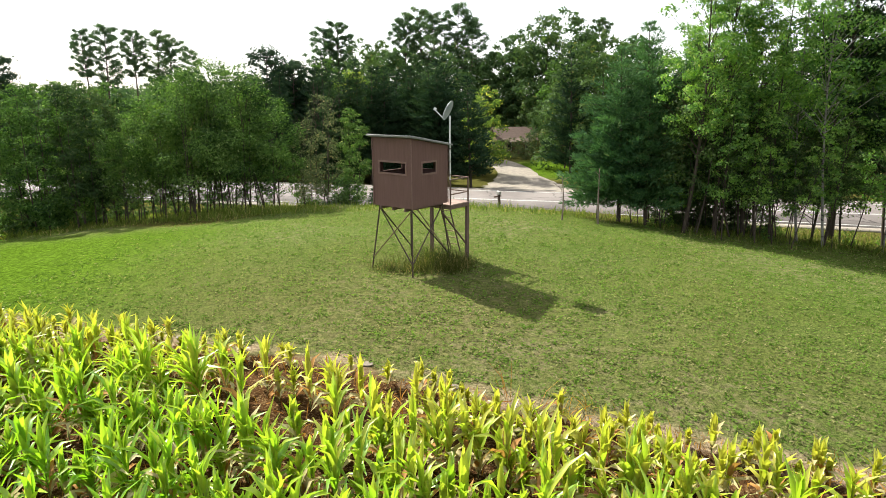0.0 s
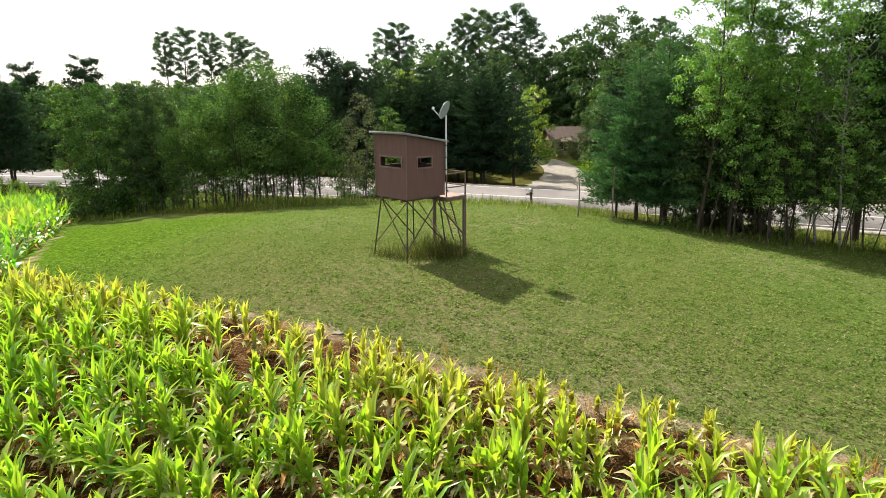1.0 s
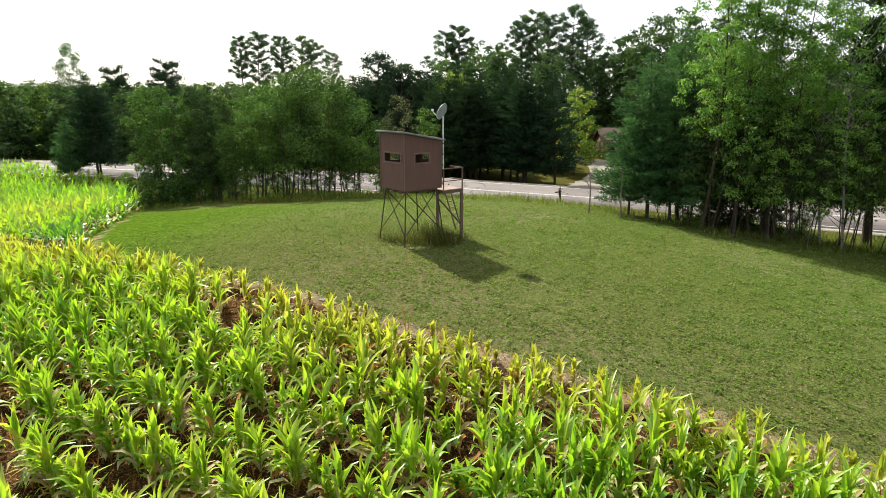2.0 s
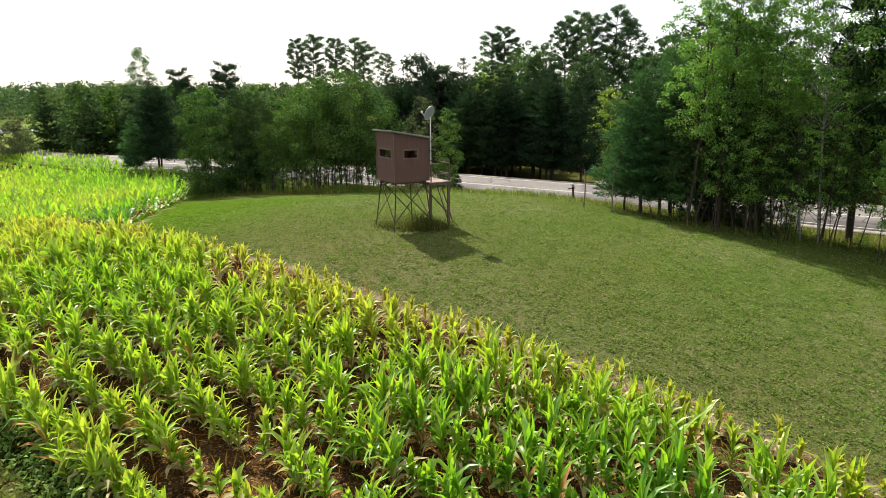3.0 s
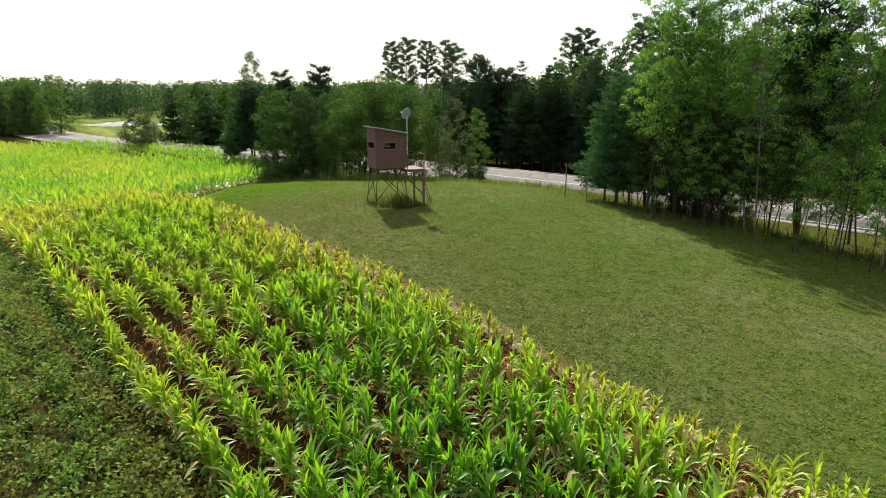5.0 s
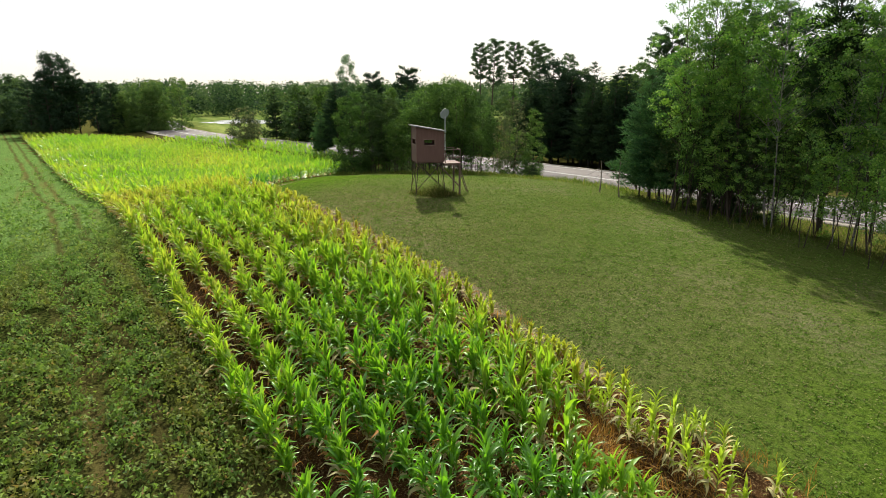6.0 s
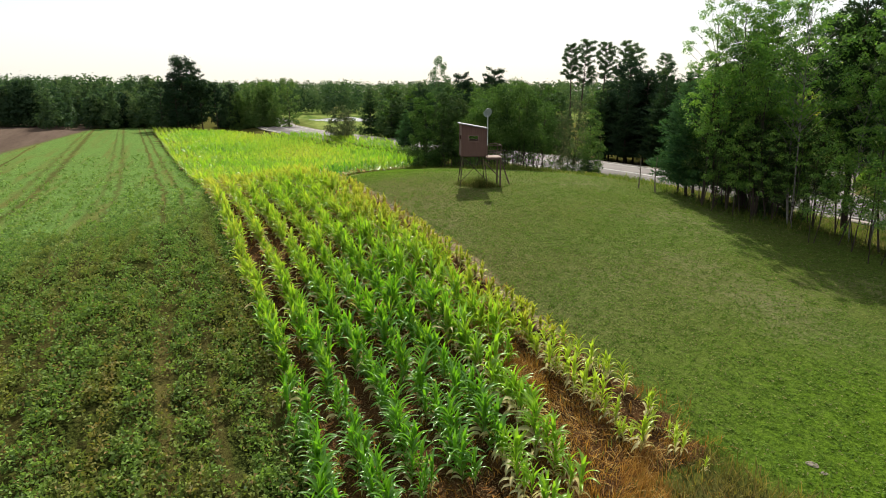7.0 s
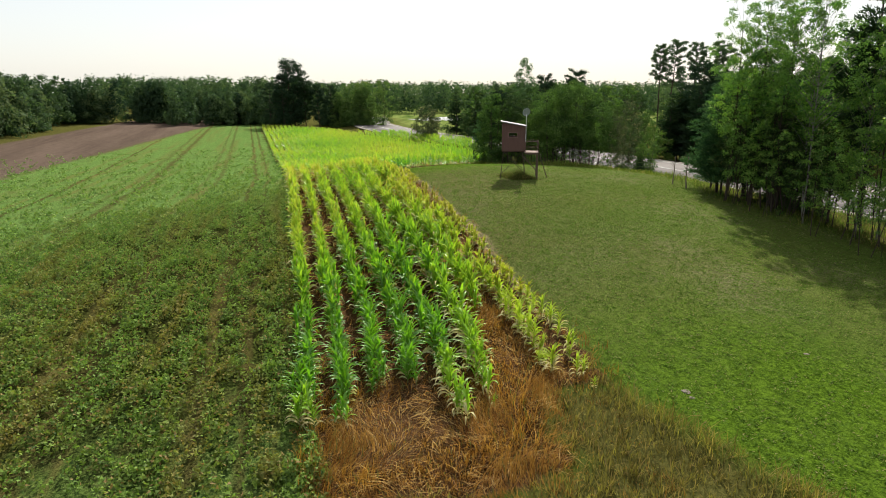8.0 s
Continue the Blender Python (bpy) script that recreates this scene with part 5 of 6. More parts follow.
def build_row(r):
    """The row at the other side: aspens over thin stems, white pines at its end."""
    tints = (M_BIRCH, M_BARK, M_BIRCH, M_BARK)
    aspens = [(tree_thing("aspen_tree", *broadleaf(r, 13.0, (1.5, 1.9, 2.2, 1.7)[k], 1, (0.4, 0.34, 0.44, 0.46)[k], 5200, 0.125, (44, 52, 58, 40)[k], (0.27, 0.24, 0.23, 0.28)[k], (0.35, 0.4, 0.45, 0.5)[k], (0.8, 1.0, 0.7, 0.6)[k]), tints[k], M_ASPEN, "tall slender aspen with an airy green crown"), 13.0) for k in range(4)]
    line = lambda s: np.interp(s, [0, 0.45, 1], [27.4, 26.4, 22.6])
    spots = [(10.9, 27.6, 13.2), (11.2, 26.9, 10.6), (12.4, 27.8, 14.2)]
    for k in range(16):
        s = (k + 1) / 16
        spots.append((11.2 + 14.6 * s + r.normal(0, 0.4), line(s) + r.uniform(-0.5, 2.2), r.uniform(8.0, 10.5) if k % 5 == 3 else r.uniform(11.6, 14.6) + 2.6 * float(smooth(0.3, 0.8, s))))
    stand(aspens, spots, r, "aspens along the lawn", 2.6)
    behind = [(tree_thing("aspen_tree", *broadleaf(r, 13.0, 2.3, 1, 0.22, 5200, 0.19, 50, 0.32, 0.4), M_BARK, M_ASPEN, "tall slender aspen with an airy green crown"), 13.0) for k in range(2)]
    stand(behind, [(13.5 + 19 * k / 5 + r.normal(0, 0.5), 30.0 - 6.0 * k / 5 + r.uniform(-0.6, 1.8) - 1.5 * (k > 4), r.uniform(8.5, 11.5)) for k in range(6)], r, "aspens along the lawn")
    poles = [(tree_thing("young_aspen", *broadleaf(r, 6.0, 0.9, 1, 0.34, 900, 0.12, 18, 0.38, 0.42, 0.75), M_BARK, M_ASPEN, "thin young aspen stem with few leaves"), 6.0) for k in range(3)]
    stand(poles, [(9.4 + 17 * k / 43 + r.normal(0, 0.5), 28.4 - 5.4 * k / 43 + r.uniform(-1.6, 3.0), r.uniform(3.0, 7.5)) for k in range(44)], r, "thin stems along the lawn", 7.0, (0.8, 1.2))
    # small trees whose dark leaf colour paints in the aspens' self-shadow
    lower = [(tree_thing("understory_tree", *broadleaf(r, 6.0, 1.9, 2, 0.36, 5200, 0.135, 46, 0.3), M_BARK, M_DARK_SHADED, "dark green small tree under the aspens"), 6.0) for k in range(2)]
    stand(lower, [(10.4, 29.0, 6.2), (11.6, 28.6, 6.8), (12.8, 28.8, 6.4), (13.8, 28.0, 6.8), (15.0, 28.4, 6.0), (17.4, 28.2, 6.2), (9.4, 29.8, 5.0)] + [(12.0 + 4 * k / 3 + r.normal(0, 0.4), 29.4 - 1.0 * k / 3 + r.uniform(0.2, 1.6), r.uniform(4.4, 6.4)) for k in range(4)], r, "small trees under the aspens", 3.0)
    shrubs = [(tree_thing("thicket_shrub", *broadleaf(r, 2.0, 0.9, 4, 0.05, 900, 0.13, 22), M_BARK, M_ASPEN, "low leafy shrub under the trees", "shrub"), 2.0)]
    stand(shrubs, [(9.5 + 17 * k / 9 + r.normal(0, 0.8), 27.9 - 5.4 * k / 9 + r.uniform(0.5, 5.0), r.uniform(0.5, 1.1)) for k in range(10)], r, "shrubs under the trees")
    # added shrubs, their dark leaves standing in for shade between the stems
    brush = [(tree_thing("dark_shrub", *broadleaf(r, 2.6, 1.3, 5, 0.04, 2600, 0.15, 30, 0.34), M_BARK, M_DARK_SHADED, "dark leafy shrub between the thin aspen stems", "shrub"), 2.6)]
    stand(brush, [(11.4 + 3.6 * k / 5 + r.normal(0, 0.3), 30.8 - 0.8 * k / 5 + r.uniform(0, 1.4), r.uniform(1.4, 2.6)) for k in range(6)], r, "shrubs under the trees")
    pines = [(tree_thing("white_pine", *conifer(r, 9.5, 2.5, 0.14, 17000, 0.25, 24, True), M_BARK, M_SOFT_PINE, "soft green white pine with boughs low down"), 9.5) for k in range(2)]
    stand(pines, [(8.6, 30.0, 8.4), (10.2, 30.8, 9.8), (7.7, 30.6, 5.2), (12.2, 30.6, 9.6), (9.6, 29.0, 6.6), (-44.2, 48.2, 6.4)], r, "white pines by the lawn")
    tallpine = [(tree_thing("dark_pine", *conifer(r, 15.0, 2.3, 0.3, 9000, 0.36, 22, True), M_BARK, M_PINE, "tall dark pine rising above the aspens"), 15.0)]
    stand(tallpine, [(18.6, 29.2, 15.6)], r)


def build_woods(r):
    """The woods behind the road: the front rows in full, the rest with fewer, larger leaves."""
    darks = [(tree_thing("dark_pine", *conifer(r, 11.0, (2.4, 2.8, 2.0)[k], 0.12, 5600, 0.42, 20, True), M_BARK, M_PINE, "dense dark green pine beside the road"), 11.0) for k in range(3)]
    spots = []
    for k in range(30):
        x = -23 + 24 * k / 29 + r.normal(0, 0.8)
        spots.append((x, road_y(x) + r.uniform(10, 17), r.uniform(9.5, 11.8) if x > -21 else r.uniform(7, 9)))
    spots += [(-42.2, 49.6, 10.0), (-12.1, 65.9, 12.9), (-9.6, 66.6, 12.2)]
    stand(darks, spots, r, "pines along the road")
    broad = [(tree_thing("forest_tree", *broadleaf(r, 12.0, (2.4, 2.9, 3.2)[k], 1, 0.1, 5000, 0.32, 46, 0.36), M_BARK, M_WOOD, "full green broadleaf tree at the wood's edge"), 12.0) for k in range(3)]
    spots = [(13, 68, 13), (15.5, 63, 14), (18, 60, 13), (12, 91, 17.0), (14.5, 88, 18.0), (16.7, 92, 19.4), (9, 94, 16), (3, 96, 15), (6, 95, 13), (10.5, 93, 14), (0, 90, 12), (13.5, 94, 15), (7.5, 100, 14), (15.2, 85, 12), (0.5, 80, 13), (20, 58, 12), (23, 55, 12), (26, 53, 12.5), (30, 52, 13), (34, 50, 13), (38, 49, 13), (42, 48, 13), (47, 46, 13), (52, 44, 13), (-5, 75, 13), (-9, 68, 11), (-17, 72, 12), (17, 78, 15), (20, 72, 14), (25, 66, 13), (31, 62, 14), (37, 60, 14), (13.6, 73, 9), (14.6, 76, 10), (12.4, 78.5, 7), (-14.8, 116, 17.6), (-11, 114, 17), (11.2, 150, 17.5), (5, 130, 16)]
    spots += [(-24 - 20 * k / 15 + r.normal(0, 0.8), float(road_y(-24 - 20 * k / 15)) + r.uniform(9, 16), r.uniform(5.5, 8.0)) for k in range(16)]
    stand(broad, spots, r, "broadleaf trees behind the road")
    back = [(tree_thing("forest_tree", *broadleaf(r, 12.0, 3.2, 1, 0.1, 1900, 0.5, 26, 0.38), M_BARK, M_WOOD, "green forest tree standing in the wood"), 12.0), (tree_thing("forest_pine", *conifer(r, 12.0, 2.8, 0.08, 3000, 0.55, 20, True), M_BARK, M_PINE, "dark forest pine standing in the wood"), 12.0), (tree_thing("forest_tree", *broadleaf(r, 12.0, 2.6, 1, 0.1, 1800, 0.48, 24, 0.38), M_BARK, M_ALDER, "green forest tree standing in the wood"), 12.0)]
    spots = []
    for k in range(50):
        x = r.uniform(-40, 45)
        y = road_y(x) + r.uniform(20, 42)
        if not (2 < x < 12 and y < 92):
            spots.append((x, y, r.uniform(10, 13.5) if x > -18 else r.uniform(6.5, 9.0)))
    for k in range(70):
        x = r.uniform(-92, -38)
        y = road_y(x) + 7.5 + 30 * r.random() ** 1.6
        # the wood stops short of the open marsh
        if y > -6.0 + 0.8 * (11.2 - x):
            spots.append((x, y, r.uniform(7.5, 11.0)))
    stand(back, spots, r, "trees of the wood behind the road")
    edge = [(tree_thing("field_tree", *broadleaf(r, 12.0, 3.2, 1, 0.06, 4600, 0.33, 60, 0.28, 0.35), M_BARK, M_FIELD, "full green tree at the field's end"), 12.0) for k in range(2)]
    stand(edge, [(-119 - 18 * k / 13 + r.normal(0, 1.0), 67.5 - 1.0 * k / 13 + r.uniform(-3.0, 3.0), r.uniform(9.5, 12.4)) for k in range(14)], r, "trees at the field's end")
    ends = [(tree_thing("dark_pine", *red_pine(r, 14.0, (3.0, 2.5)[k], 6500, 0.42, (0.12, 0.2)[k], 0.9), M_BARK, M_PINE, "broad dark pine with a rounded tufted top"), 14.0) for k in range(2)]
    stand(ends, [(-141.6, 52.9, 18.8), (-143.6, 55.0, 17.8), (-139.8, 50.6, 14.5), (-141.5, 57.5, 14.5), (-137.5, 60.0, 12.5), (-136, 63, 12.0), (-144, 48, 12.5), (-62.2, 77.8, 12.8), (-53.3, 76.7, 13.5), (-17.5, 65.1, 13.4), (-15.4, 65.6, 12.2), (-42.6, 50.4, 9.0)], r, "broad dark pines", 1.0, (0.9, 1.15))
    tall = [(tree_thing("red_pine", *red_pine(r, 19.0, (3.1, 2.6, 3.4)[k], 7500, 0.34, (0.52, 0.6, 0.48)[k]), M_BARK, M_HAZED_RED_PINE, "tall red pine with a tufted crown above the wood"), 19.0) for k in range(3)]
    stand(tall, [(-60.4, 110.5, 19.2), (-57.6, 110, 20.0), (-54.2, 114, 19.4), (-51.6, 117, 19.8), (-48.6, 116, 18.2), (-55.1, 144, 18.2), (-19.6, 108.5, 19.0), (-17.6, 108.5, 19.8), (-6.0, 104, 20.0), (-3.6, 105, 21.4), (-1.2, 101, 20.2), (1.9, 100, 21.4), (4.2, 101, 19.2), (22.5, 96, 18.5)], r, "tall pines above the wood")
    yel = [(tree_thing("yellowing_tree", *broadleaf(r, 8.0, 1.9, 1, 0.16, 4600, 0.22, 40, 0.4), M_BARK, M_YELLOW, "yellow-green tree by the driveway"), 8.0)]
    stand(yel, [(4.0, 65.0, 9.2), (-9.0, 66, 11.0)], r)
    bush = [(tree_thing("roadside_bush", *broadleaf(r, 4.5, 2.0, 4, 0.03, 3200, 0.22, 44, 0.3), M_BARK, M_DULL, "rounded grey-green bush by the road", "bush"), 4.5)]
    stand(bush, [(-70.4, 54.2, 6.4), (-68.2, 53.6, 4.8), (8.2, 77.5, 2.6), (10.0, 76.5, 3.2), (11.8, 76.0, 3.6), (13.2, 75, 3.4), (7.0, 80, 2.2), (1.6, 66, 2.6), (-0.5, 63.5, 2.2), (14.5, 70, 3.0)], r, "bushes by the road")
    sunny = [(tree_thing("roadside_bush", *broadleaf(r, 3.6, 2.0, 4, 0.03, 2600, 0.22, 36, 0.32), M_BARK, M_YOUNG, "rounded bright green bush beyond the road", "bush"), 3.6)]
    stand(sunny, [(-19.5, 58.5, 4.2)], r)
    green = [(tree_thing("young_spruce", *conifer(r, 4.0, 1.5, 0.02, 2600, 0.26, 14), M_BARK, M_PINE, "small dark spruce by the road"), 4.0)]
    stand(green, [(-4.2, 37.0, 1.3), (-28.0, 47.0, 4.5)], r)
    fir = [(tree_thing("tall_poplar", *broadleaf(r, 15.0, 2.5, 1, 0.2, 5200, 0.27, 50, 0.36, 0.22), M_BARK, M_SOFT_PINE, "tall pale poplar above the wood"), 15.0)]
    stand(fir, [(-73.6, 81.3, 16.2), (-149, 58, 15.0)], r)


TREES = np.random.default_rng(5)
build_clump(TREES)
build_row(TREES)
build_woods(TREES)


# ---- far woods, kept as stuff ----
def far_wood(name, spots, size, count, leaf, label, r):
    """Many small lobed crowns joined; spots as (x, y, height, half width)."""
    vs, tones = [], []
    for x, y, tall, half in spots:
        g = float(height(x, y))
        lobes = 12
        s = np.linspace(0.1, 0.9, lobes)
        a = np.arange(lobes) * 2.4 + r.uniform(0, 6.283)
        off = half * (1.05 - s) ** 0.5 * r.uniform(0.3, 0.9, lobes)
        mid = np.stack([x + off * np.cos(a), y + off * np.sin(a), g + s * tall], 1)
        wide = half * (0.62 - 0.3 * s) * r.uniform(0.7, 1.25, lobes)
        vs.append(clump_leaves(mid, np.stack([wide, wide, np.minimum(wide, tall * 0.14)], 1), count, size, 0.75, r, 0.08)[0])
        tones.append(np.full(count * 3, np.clip(r.normal(0.5, 0.24), 0, 1)))
    v = np.concatenate(vs)
    f = np.arange(len(v)).reshape(-1, 3)
    tagged(new(name, mesh_of(name, v, f, [leaf], None, dict(tone=np.concatenate(tones)))), label, "woods", kind="stuff")


def row_place(u, v):
    w = v - row_bend(u)
    return ROW_FROM[0] + ROW_WAY[0] * u + ROW_SIDE[0] * w, ROW_FROM[1] + ROW_WAY[1] * u + ROW_SIDE[1] * w


def build_far_woods():
    r = np.random.default_rng(31)
    spots = []
    for k in range(1900):
        a = r.uniform(radians(95), radians(176))
        d = 330 + 330 * r.random() ** 1.3
        spots.append((d * math.cos(a), d * math.sin(a), r.uniform(16.6, 19.2) + 0.006 * (d - 330), r.uniform(4.5, 7.5)))
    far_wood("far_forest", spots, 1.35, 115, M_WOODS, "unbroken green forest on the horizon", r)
    # wood edge behind the tilled field and the end of the corn
    spots = []
    for k in range(190):
        u, v = r.uniform(95, 235), -55 - abs(r.normal(0, 7))
        if k % 3 == 0:
            u, v = 208 + abs(r.normal(0, 8)), r.uniform(-60, 4)
        spots.append((*row_place(u, v), r.uniform(8, 15.5) + 4.5 * float(smooth(165, 110, u)), r.uniform(2.2, 5.0)))
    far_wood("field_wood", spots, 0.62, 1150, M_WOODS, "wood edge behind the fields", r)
    spots = []
    for k in range(44):
        u, v = r.uniform(188, 206), r.uniform(-26, 12)
        spots.append((*row_place(u, v), r.uniform(8.5, 11.5), r.uniform(2.5, 4)))
    for k in range(16):
        spots.append((-155 + 20 * r.random(), 66 + 5 * r.random(), r.uniform(4.5, 8.5), r.uniform(2.0, 3.2)))
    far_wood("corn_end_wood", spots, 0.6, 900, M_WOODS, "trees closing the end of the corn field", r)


build_far_woods()


# ---- small things by the road ----
M_GALV = plain("mailbox_metal", (0.2, 0.2, 0.19), (0.34, 0.34, 0.32), 8.0, 0.45, 0.2, 0.002, metal=0.4)
M_TWIG = plain("dead_wood", (0.09, 0.07, 0.055), (0.2, 0.165, 0.13), 6.0, 0.9, 0.4, 0.004)
M_HOUSE = plain("brown_siding", (0.16, 0.09, 0.06), (0.24, 0.15, 0.1), 2.0, 0.8, 0.3, 0.01, stretch=(0.3, 0.3, 5))
M_SHINGLE = plain("brown_shingles", (0.07, 0.045, 0.036), (0.12, 0.082, 0.066), 3.0, 0.85, 0.4, 0.01)
M_GLASS = plain("dark_window_glass", (0.012, 0.014, 0.016), (0.03, 0.034, 0.036), 1.0, 0.08, 0.0, 0.001, specular=0.6)
M_WHITE = plain("white_trim", (0.6, 0.6, 0.58), (0.76, 0.76, 0.74), 4.0, 0.6)


def build_mailbox():
    x, y = 3.7, 40.6
    g = float(height(x, y))
    root = tagged(new("mailbox"), "grey metal mailbox on a leaning wooden post", "mailbox")
    root.matrix_world = pose(x, y, g, 0, -5, 16)
    part("post", (box(-0.07, 0.07, -0.07, 0.07, -0.15, 1.3, 0.008), M_STEEL), root, "dark weathered square post")
    part("arm", (box(-0.34, 0.16, -0.04, 0.04, 1.12, 1.21, 0.006), M_POST), root, "wooden cross arm")
    ang = np.linspace(0, math.pi, 9)
    prof = [(-0.09, 0.0)] + [(-0.09 * math.cos(a), 0.12 + 0.09 * math.sin(a)) for a in ang] + [(0.09, 0.0)]
    bm = bmesh.new()
    rings = [[bm.verts.new((px, yy, 1.31 + pz)) for px, pz in prof] for yy in (-0.25, 0.25)]
    n = len(prof)
    for k in range(n):
        bm.faces.new((rings[0][k], rings[0][(k + 1) % n], rings[1][(k + 1) % n], rings[1][k]))
    bm.faces.new(rings[0][::-1])
    bm.faces.new(rings[1])
    bmesh.ops.recalc_face_normals(bm, faces=bm.faces[:])
    case = part("case", (bm, M_GALV), root, "arched grey metal case")
    part("flag", (box(0.093, 0.099, 0.0, 0.03, 1.36, 1.56, 0), M_HOUSE), case, "small raised flag")


def build_stick(x, y, tall, seed):
    """A dead sapling with a few broken twigs."""
    r = np.random.default_rng(seed)
    root = tagged(new("dead_sapling"), "bare dead sapling stem with broken twigs", "sapling")
    root.matrix_world = pose(x, y, float(height(x, y)), r.normal(0, 2), r.normal(0, 2), r.uniform(0, 360))
    line = bent((0, 0, -0.1), (0.05, 0.03, tall), 0.05, r, 8)
    part("stem", mesh_of("stem", *tube(line, np.linspace(0.05, 0.018, 8), 6), [M_TWIG], smooth=True), root)
    for k in range(6):
        s = r.uniform(0.35, 0.98)
        p = line[0] + (line[-1] - line[0]) * s
        a = r.uniform(0, 6.283)
        q = p + r.uniform(0.2, 0.5) * np.array([math.cos(a), math.sin(a), r.uniform(0.2, 0.9)])
        part("twig", mesh_of("twig", *tube(bent(p, q, 0.03, r, 4), [0.013, 0.01, 0.007, 0.004], 4), [M_TWIG]), root)


def build_house():
    """A small brown house at the end of the drive, half hidden by trees."""
    g = float(height(10.0, 86.0)) - 0.1
    root = tagged(new("house"), "small brown house with a brown gable roof among trees", "house")
    root.matrix_world = pose(9.4, 86.0, g - 0.5, 0, 0, 12)
    w, d, h, top = 2.7, 2.4, 2.5, 3.9
    part("wall", (box(-w, w, -d, -d + 0.2, 0, h, 0), M_HOUSE), root)
    part("wall", (box(-w, w, d - 0.2, d, 0, h, 0), M_HOUSE), root)
    for sx in (-1, 1):
        bm = bmesh.new()
        pts = [(-d + 0.2, 0), (d - 0.2, 0), (d - 0.2, h), (0, top - 0.35), (-d + 0.2, h)]
        faces = [[bm.verts.new((sx * w - sx * t, y, z)) for y, z in pts] for t in (0.0, 0.2)]
        bm.faces.new(faces[0])
        bm.faces.new(faces[1][::-1])
        for k in range(5):
            bm.faces.new((faces[0][k], faces[0][k - 1], faces[1][k - 1], faces[1][k]))
        bmesh.ops.recalc_face_normals(bm, faces=bm.faces[:])
        part("gable_wall", (bm, M_HOUSE), root)
    for sy in (-1, 1):
        bm = bmesh.new()
        for x in (-w - 0.4, w + 0.4):
            for y, z in ((0.0, top), (sy * (d + 0.5), h - 0.25)):
                for lift in (0.0, 0.14):
                    bm.verts.new((x, y + (0.001 * sy), z + lift))
        bmesh.ops.convex_hull(bm, input=bm.verts[:])
        part("roof_slope", (bm, M_SHINGLE), root, "brown shingled roof slope")
    for x in (-1.7, 1.5):
        win = part("window", (box(x - 0.55, x + 0.55, -d - 0.03, -d - 0.001, 1.2, 2.4, 0.01), M_GLASS), root, "dark glazed window")
        for q in ((x - 0.65, x + 0.65, 1.1, 1.195), (x - 0.65, x + 0.65, 2.405, 2.5), (x - 0.65, x - 0.555, 1.2, 2.4), (x + 0.555, x + 0.65, 1.2, 2.4)):
            part("window_frame", (box(q[0], q[1], -d - 0.05, -d - 0.002, q[2], q[3], 0.006), M_WHITE), win)
    part("door", (box(-0.5, 0.45, -d - 0.04, -d - 0.001, 0.1, 2.15, 0.01), M_TRIM), root, "brown wooden door")
    bm = bmesh.new()
    for x in (-2.5, 1.4):
        for y, z in ((-d - 0.06, 2.6), (-d - 2.2, 2.25)):
            for lift in (0.0, 0.1):
                bm.verts.new((x, y, z + lift))
    bmesh.ops.convex_hull(bm, input=bm.verts[:])
    part("porch_roof", (bm, M_SHINGLE), root, "low porch roof")
    for x in (-2.3, -0.7, 1.2):
        part("porch_post", (box(x - 0.06, x + 0.06, -d - 2.1, -d - 1.98, -0.05, 2.26, 0.008), M_TRIM), root, "porch post")


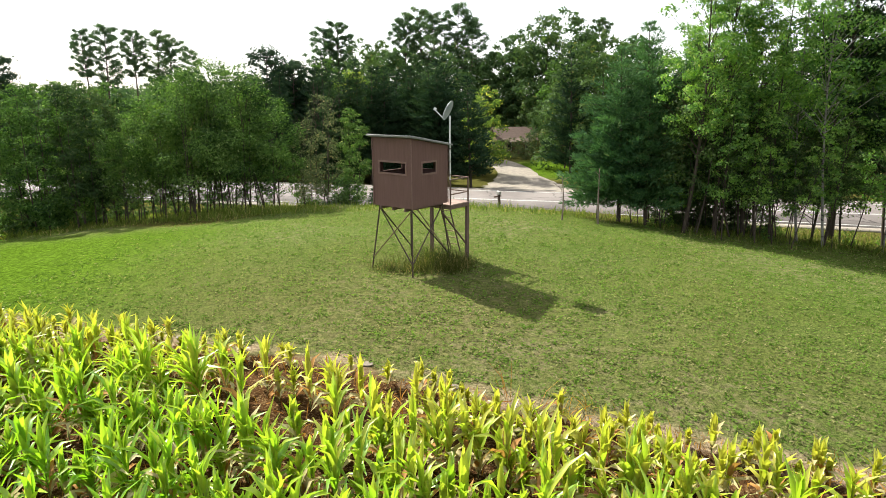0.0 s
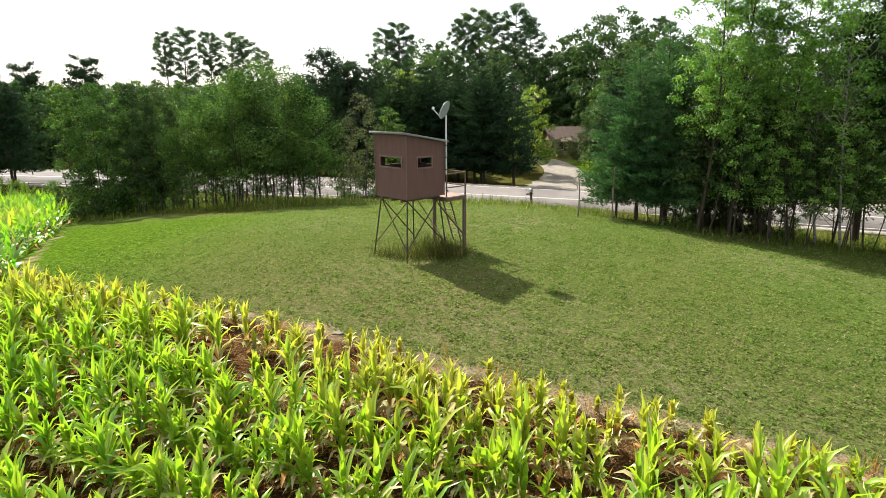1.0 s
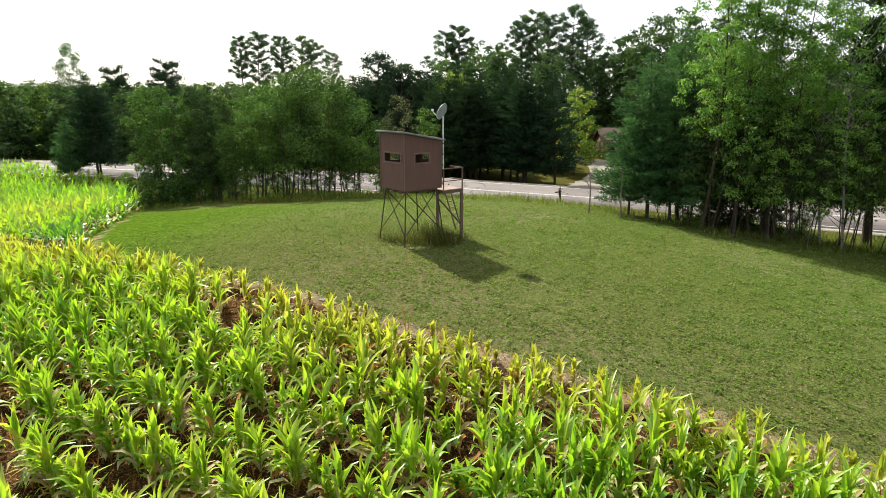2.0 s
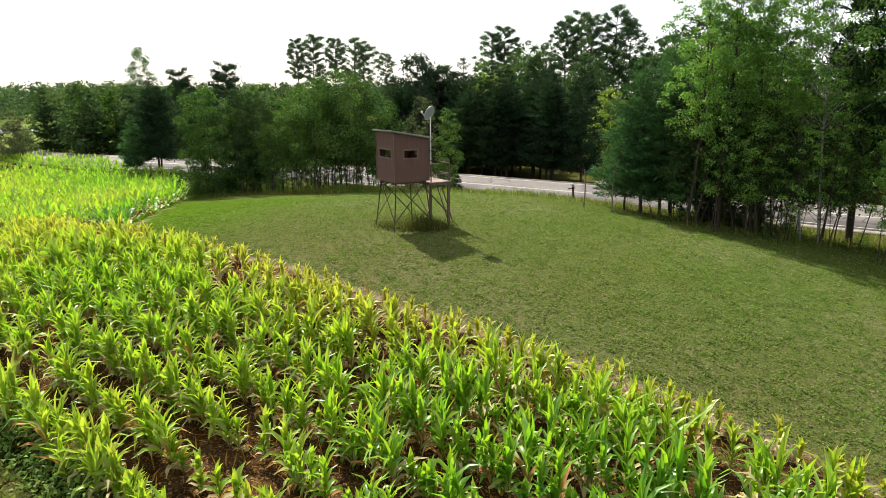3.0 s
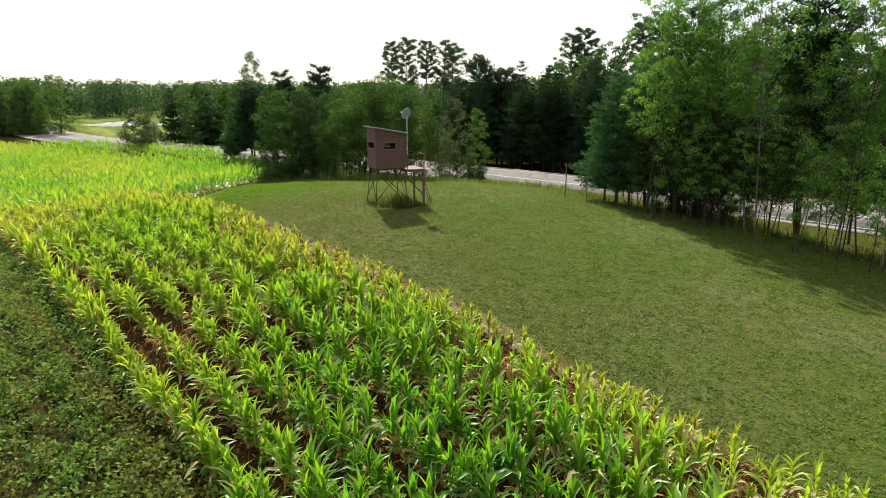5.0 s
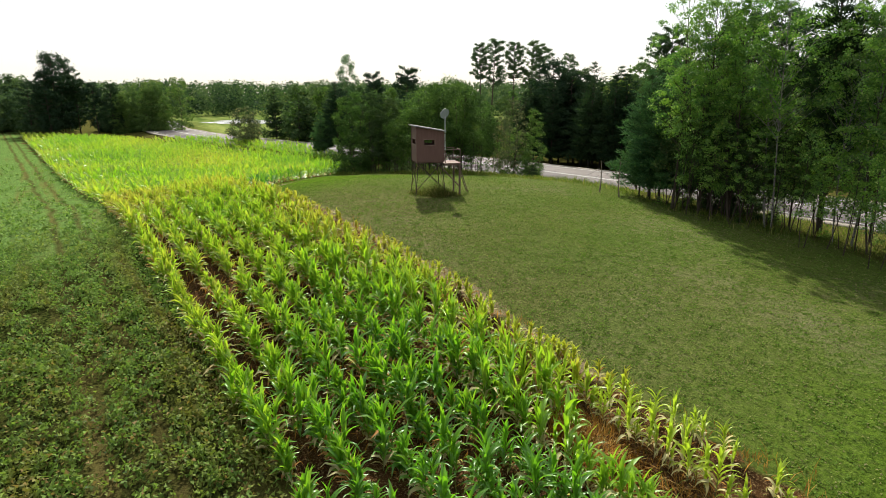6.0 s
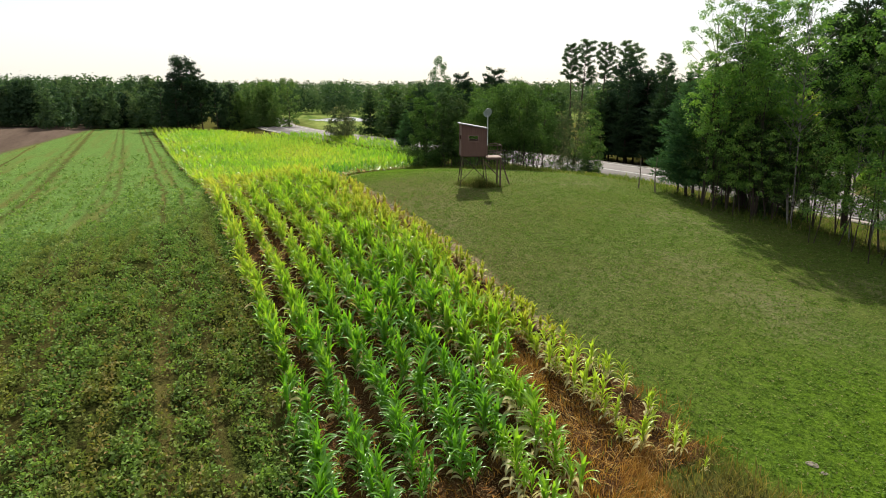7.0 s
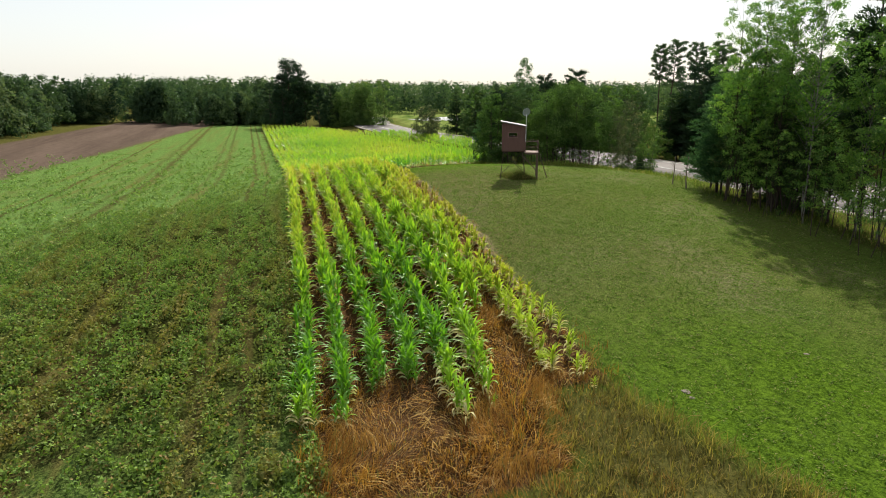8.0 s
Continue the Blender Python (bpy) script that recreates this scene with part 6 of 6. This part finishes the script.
def build_pond():
    """Shallow water in the marsh beyond the road."""
    r = np.random.default_rng(3)
    cx, cy = -210.0, 151.0
    z = float(height(cx, cy)) + 0.06
    n = 96
    ang = np.arange(n) * 2 * math.pi / n
    rad = 0.95 + 0.2 * np.sin(3 * ang + 1) + 0.14 * np.sin(7 * ang) + 0.1 * np.sin(17 * ang + 2) + 0.06 * np.sin(29 * ang)
    way, side = np.array([-0.9, 0.436]), np.array([0.436, 0.9])
    p = np.array([cx, cy]) + (rad * np.cos(ang) * 22)[:, None] * way + (rad * np.sin(ang) * 14)[:, None] * side
    bm = bmesh.new()
    up = [bm.verts.new((q[0], q[1], z)) for q in p]
    low = [bm.verts.new((q[0], q[1], z - 0.4)) for q in p]
    bm.faces.new(up)
    for k in range(n):
        bm.faces.new((up[k], up[k - 1], low[k - 1], low[k]))
    bmesh.ops.recalc_face_normals(bm, faces=bm.faces[:])
    me = bpy.data.meshes.new("water")
    bm.to_mesh(me)
    bm.free()
    me.materials.append(M_WATER)
    tagged(new("water", me), "shallow bright marsh water beyond the road", "water", kind="structure")



def build_stone(x, y, size, seed, label):
    """A rounded field stone, half sunk in the ground; also serves for sandy patches in the lawn."""
    r = np.random.default_rng(seed)
    bm = bmesh.new()
    bmesh.ops.create_icosphere(bm, subdivisions=2, radius=1.0)
    shift = Vector(r.uniform(-9, 9, 3))
    for v in bm.verts:
        v.co *= 1 + 0.35 * noise.noise(v.co * 1.1 + shift) + 0.1 * noise.noise(v.co * 3.1 + shift)
        v.co = Vector((v.co.x * size, v.co.y * size * 0.75, v.co.z * size * 0.22))
    me = bpy.data.meshes.new("field_stone")
    bm.to_mesh(me)
    bm.free()
    me.materials.append(M_STONE)
    ob = tagged(new("field_stone", me), label, "stone", "stones at the edge of the corn")
    ob.matrix_world = pose(x, y, float(height(x, y)) + size * 0.05, 0, 0, r.uniform(0, 360))


M_STONE = plain("field_stone", (0.1, 0.082, 0.062), (0.22, 0.185, 0.145), 5.0, 0.9, 0.5, 0.01)
for k, (x, y, size) in enumerate(((-1.6, 11.7, 0.15), (-1.2, 11.5, 0.1), (0.2, 10.8, 0.16), (0.65, 10.5, 0.1), (1.0, 9.9, 0.09), (-4.4, 12.4, 0.12), (8.4, 7.9, 0.1), (-6.2, 13.3, 0.1))):
    build_stone(x, y, size, 50 + k, "pale brown field stone on bare soil beside the corn")
# low mounds standing in for thin bare sandy patches of the lawn
for k, (x, y, size) in enumerate(((25.2, 4.0, 0.15), (25.5, 3.85, 0.09), (25.9, 9.5, 0.1))):
    build_stone(x, y, size, 70 + k, "low pale mound standing in for a bare sandy patch of lawn")
build_mailbox()
build_stick(5.6, 28.9, 2.1, 41)
build_stick(7.2, 28.4, 2.6, 42)
build_house()
build_pond()


# ---- from units of the plan to metres ----
for ob in list(scene.objects):
    if ob.parent is None and ob.type != "CAMERA" and ob.type != "LIGHT":
        ob.matrix_basis = Matrix.Scale(UNIT, 4) @ ob.matrix_basis
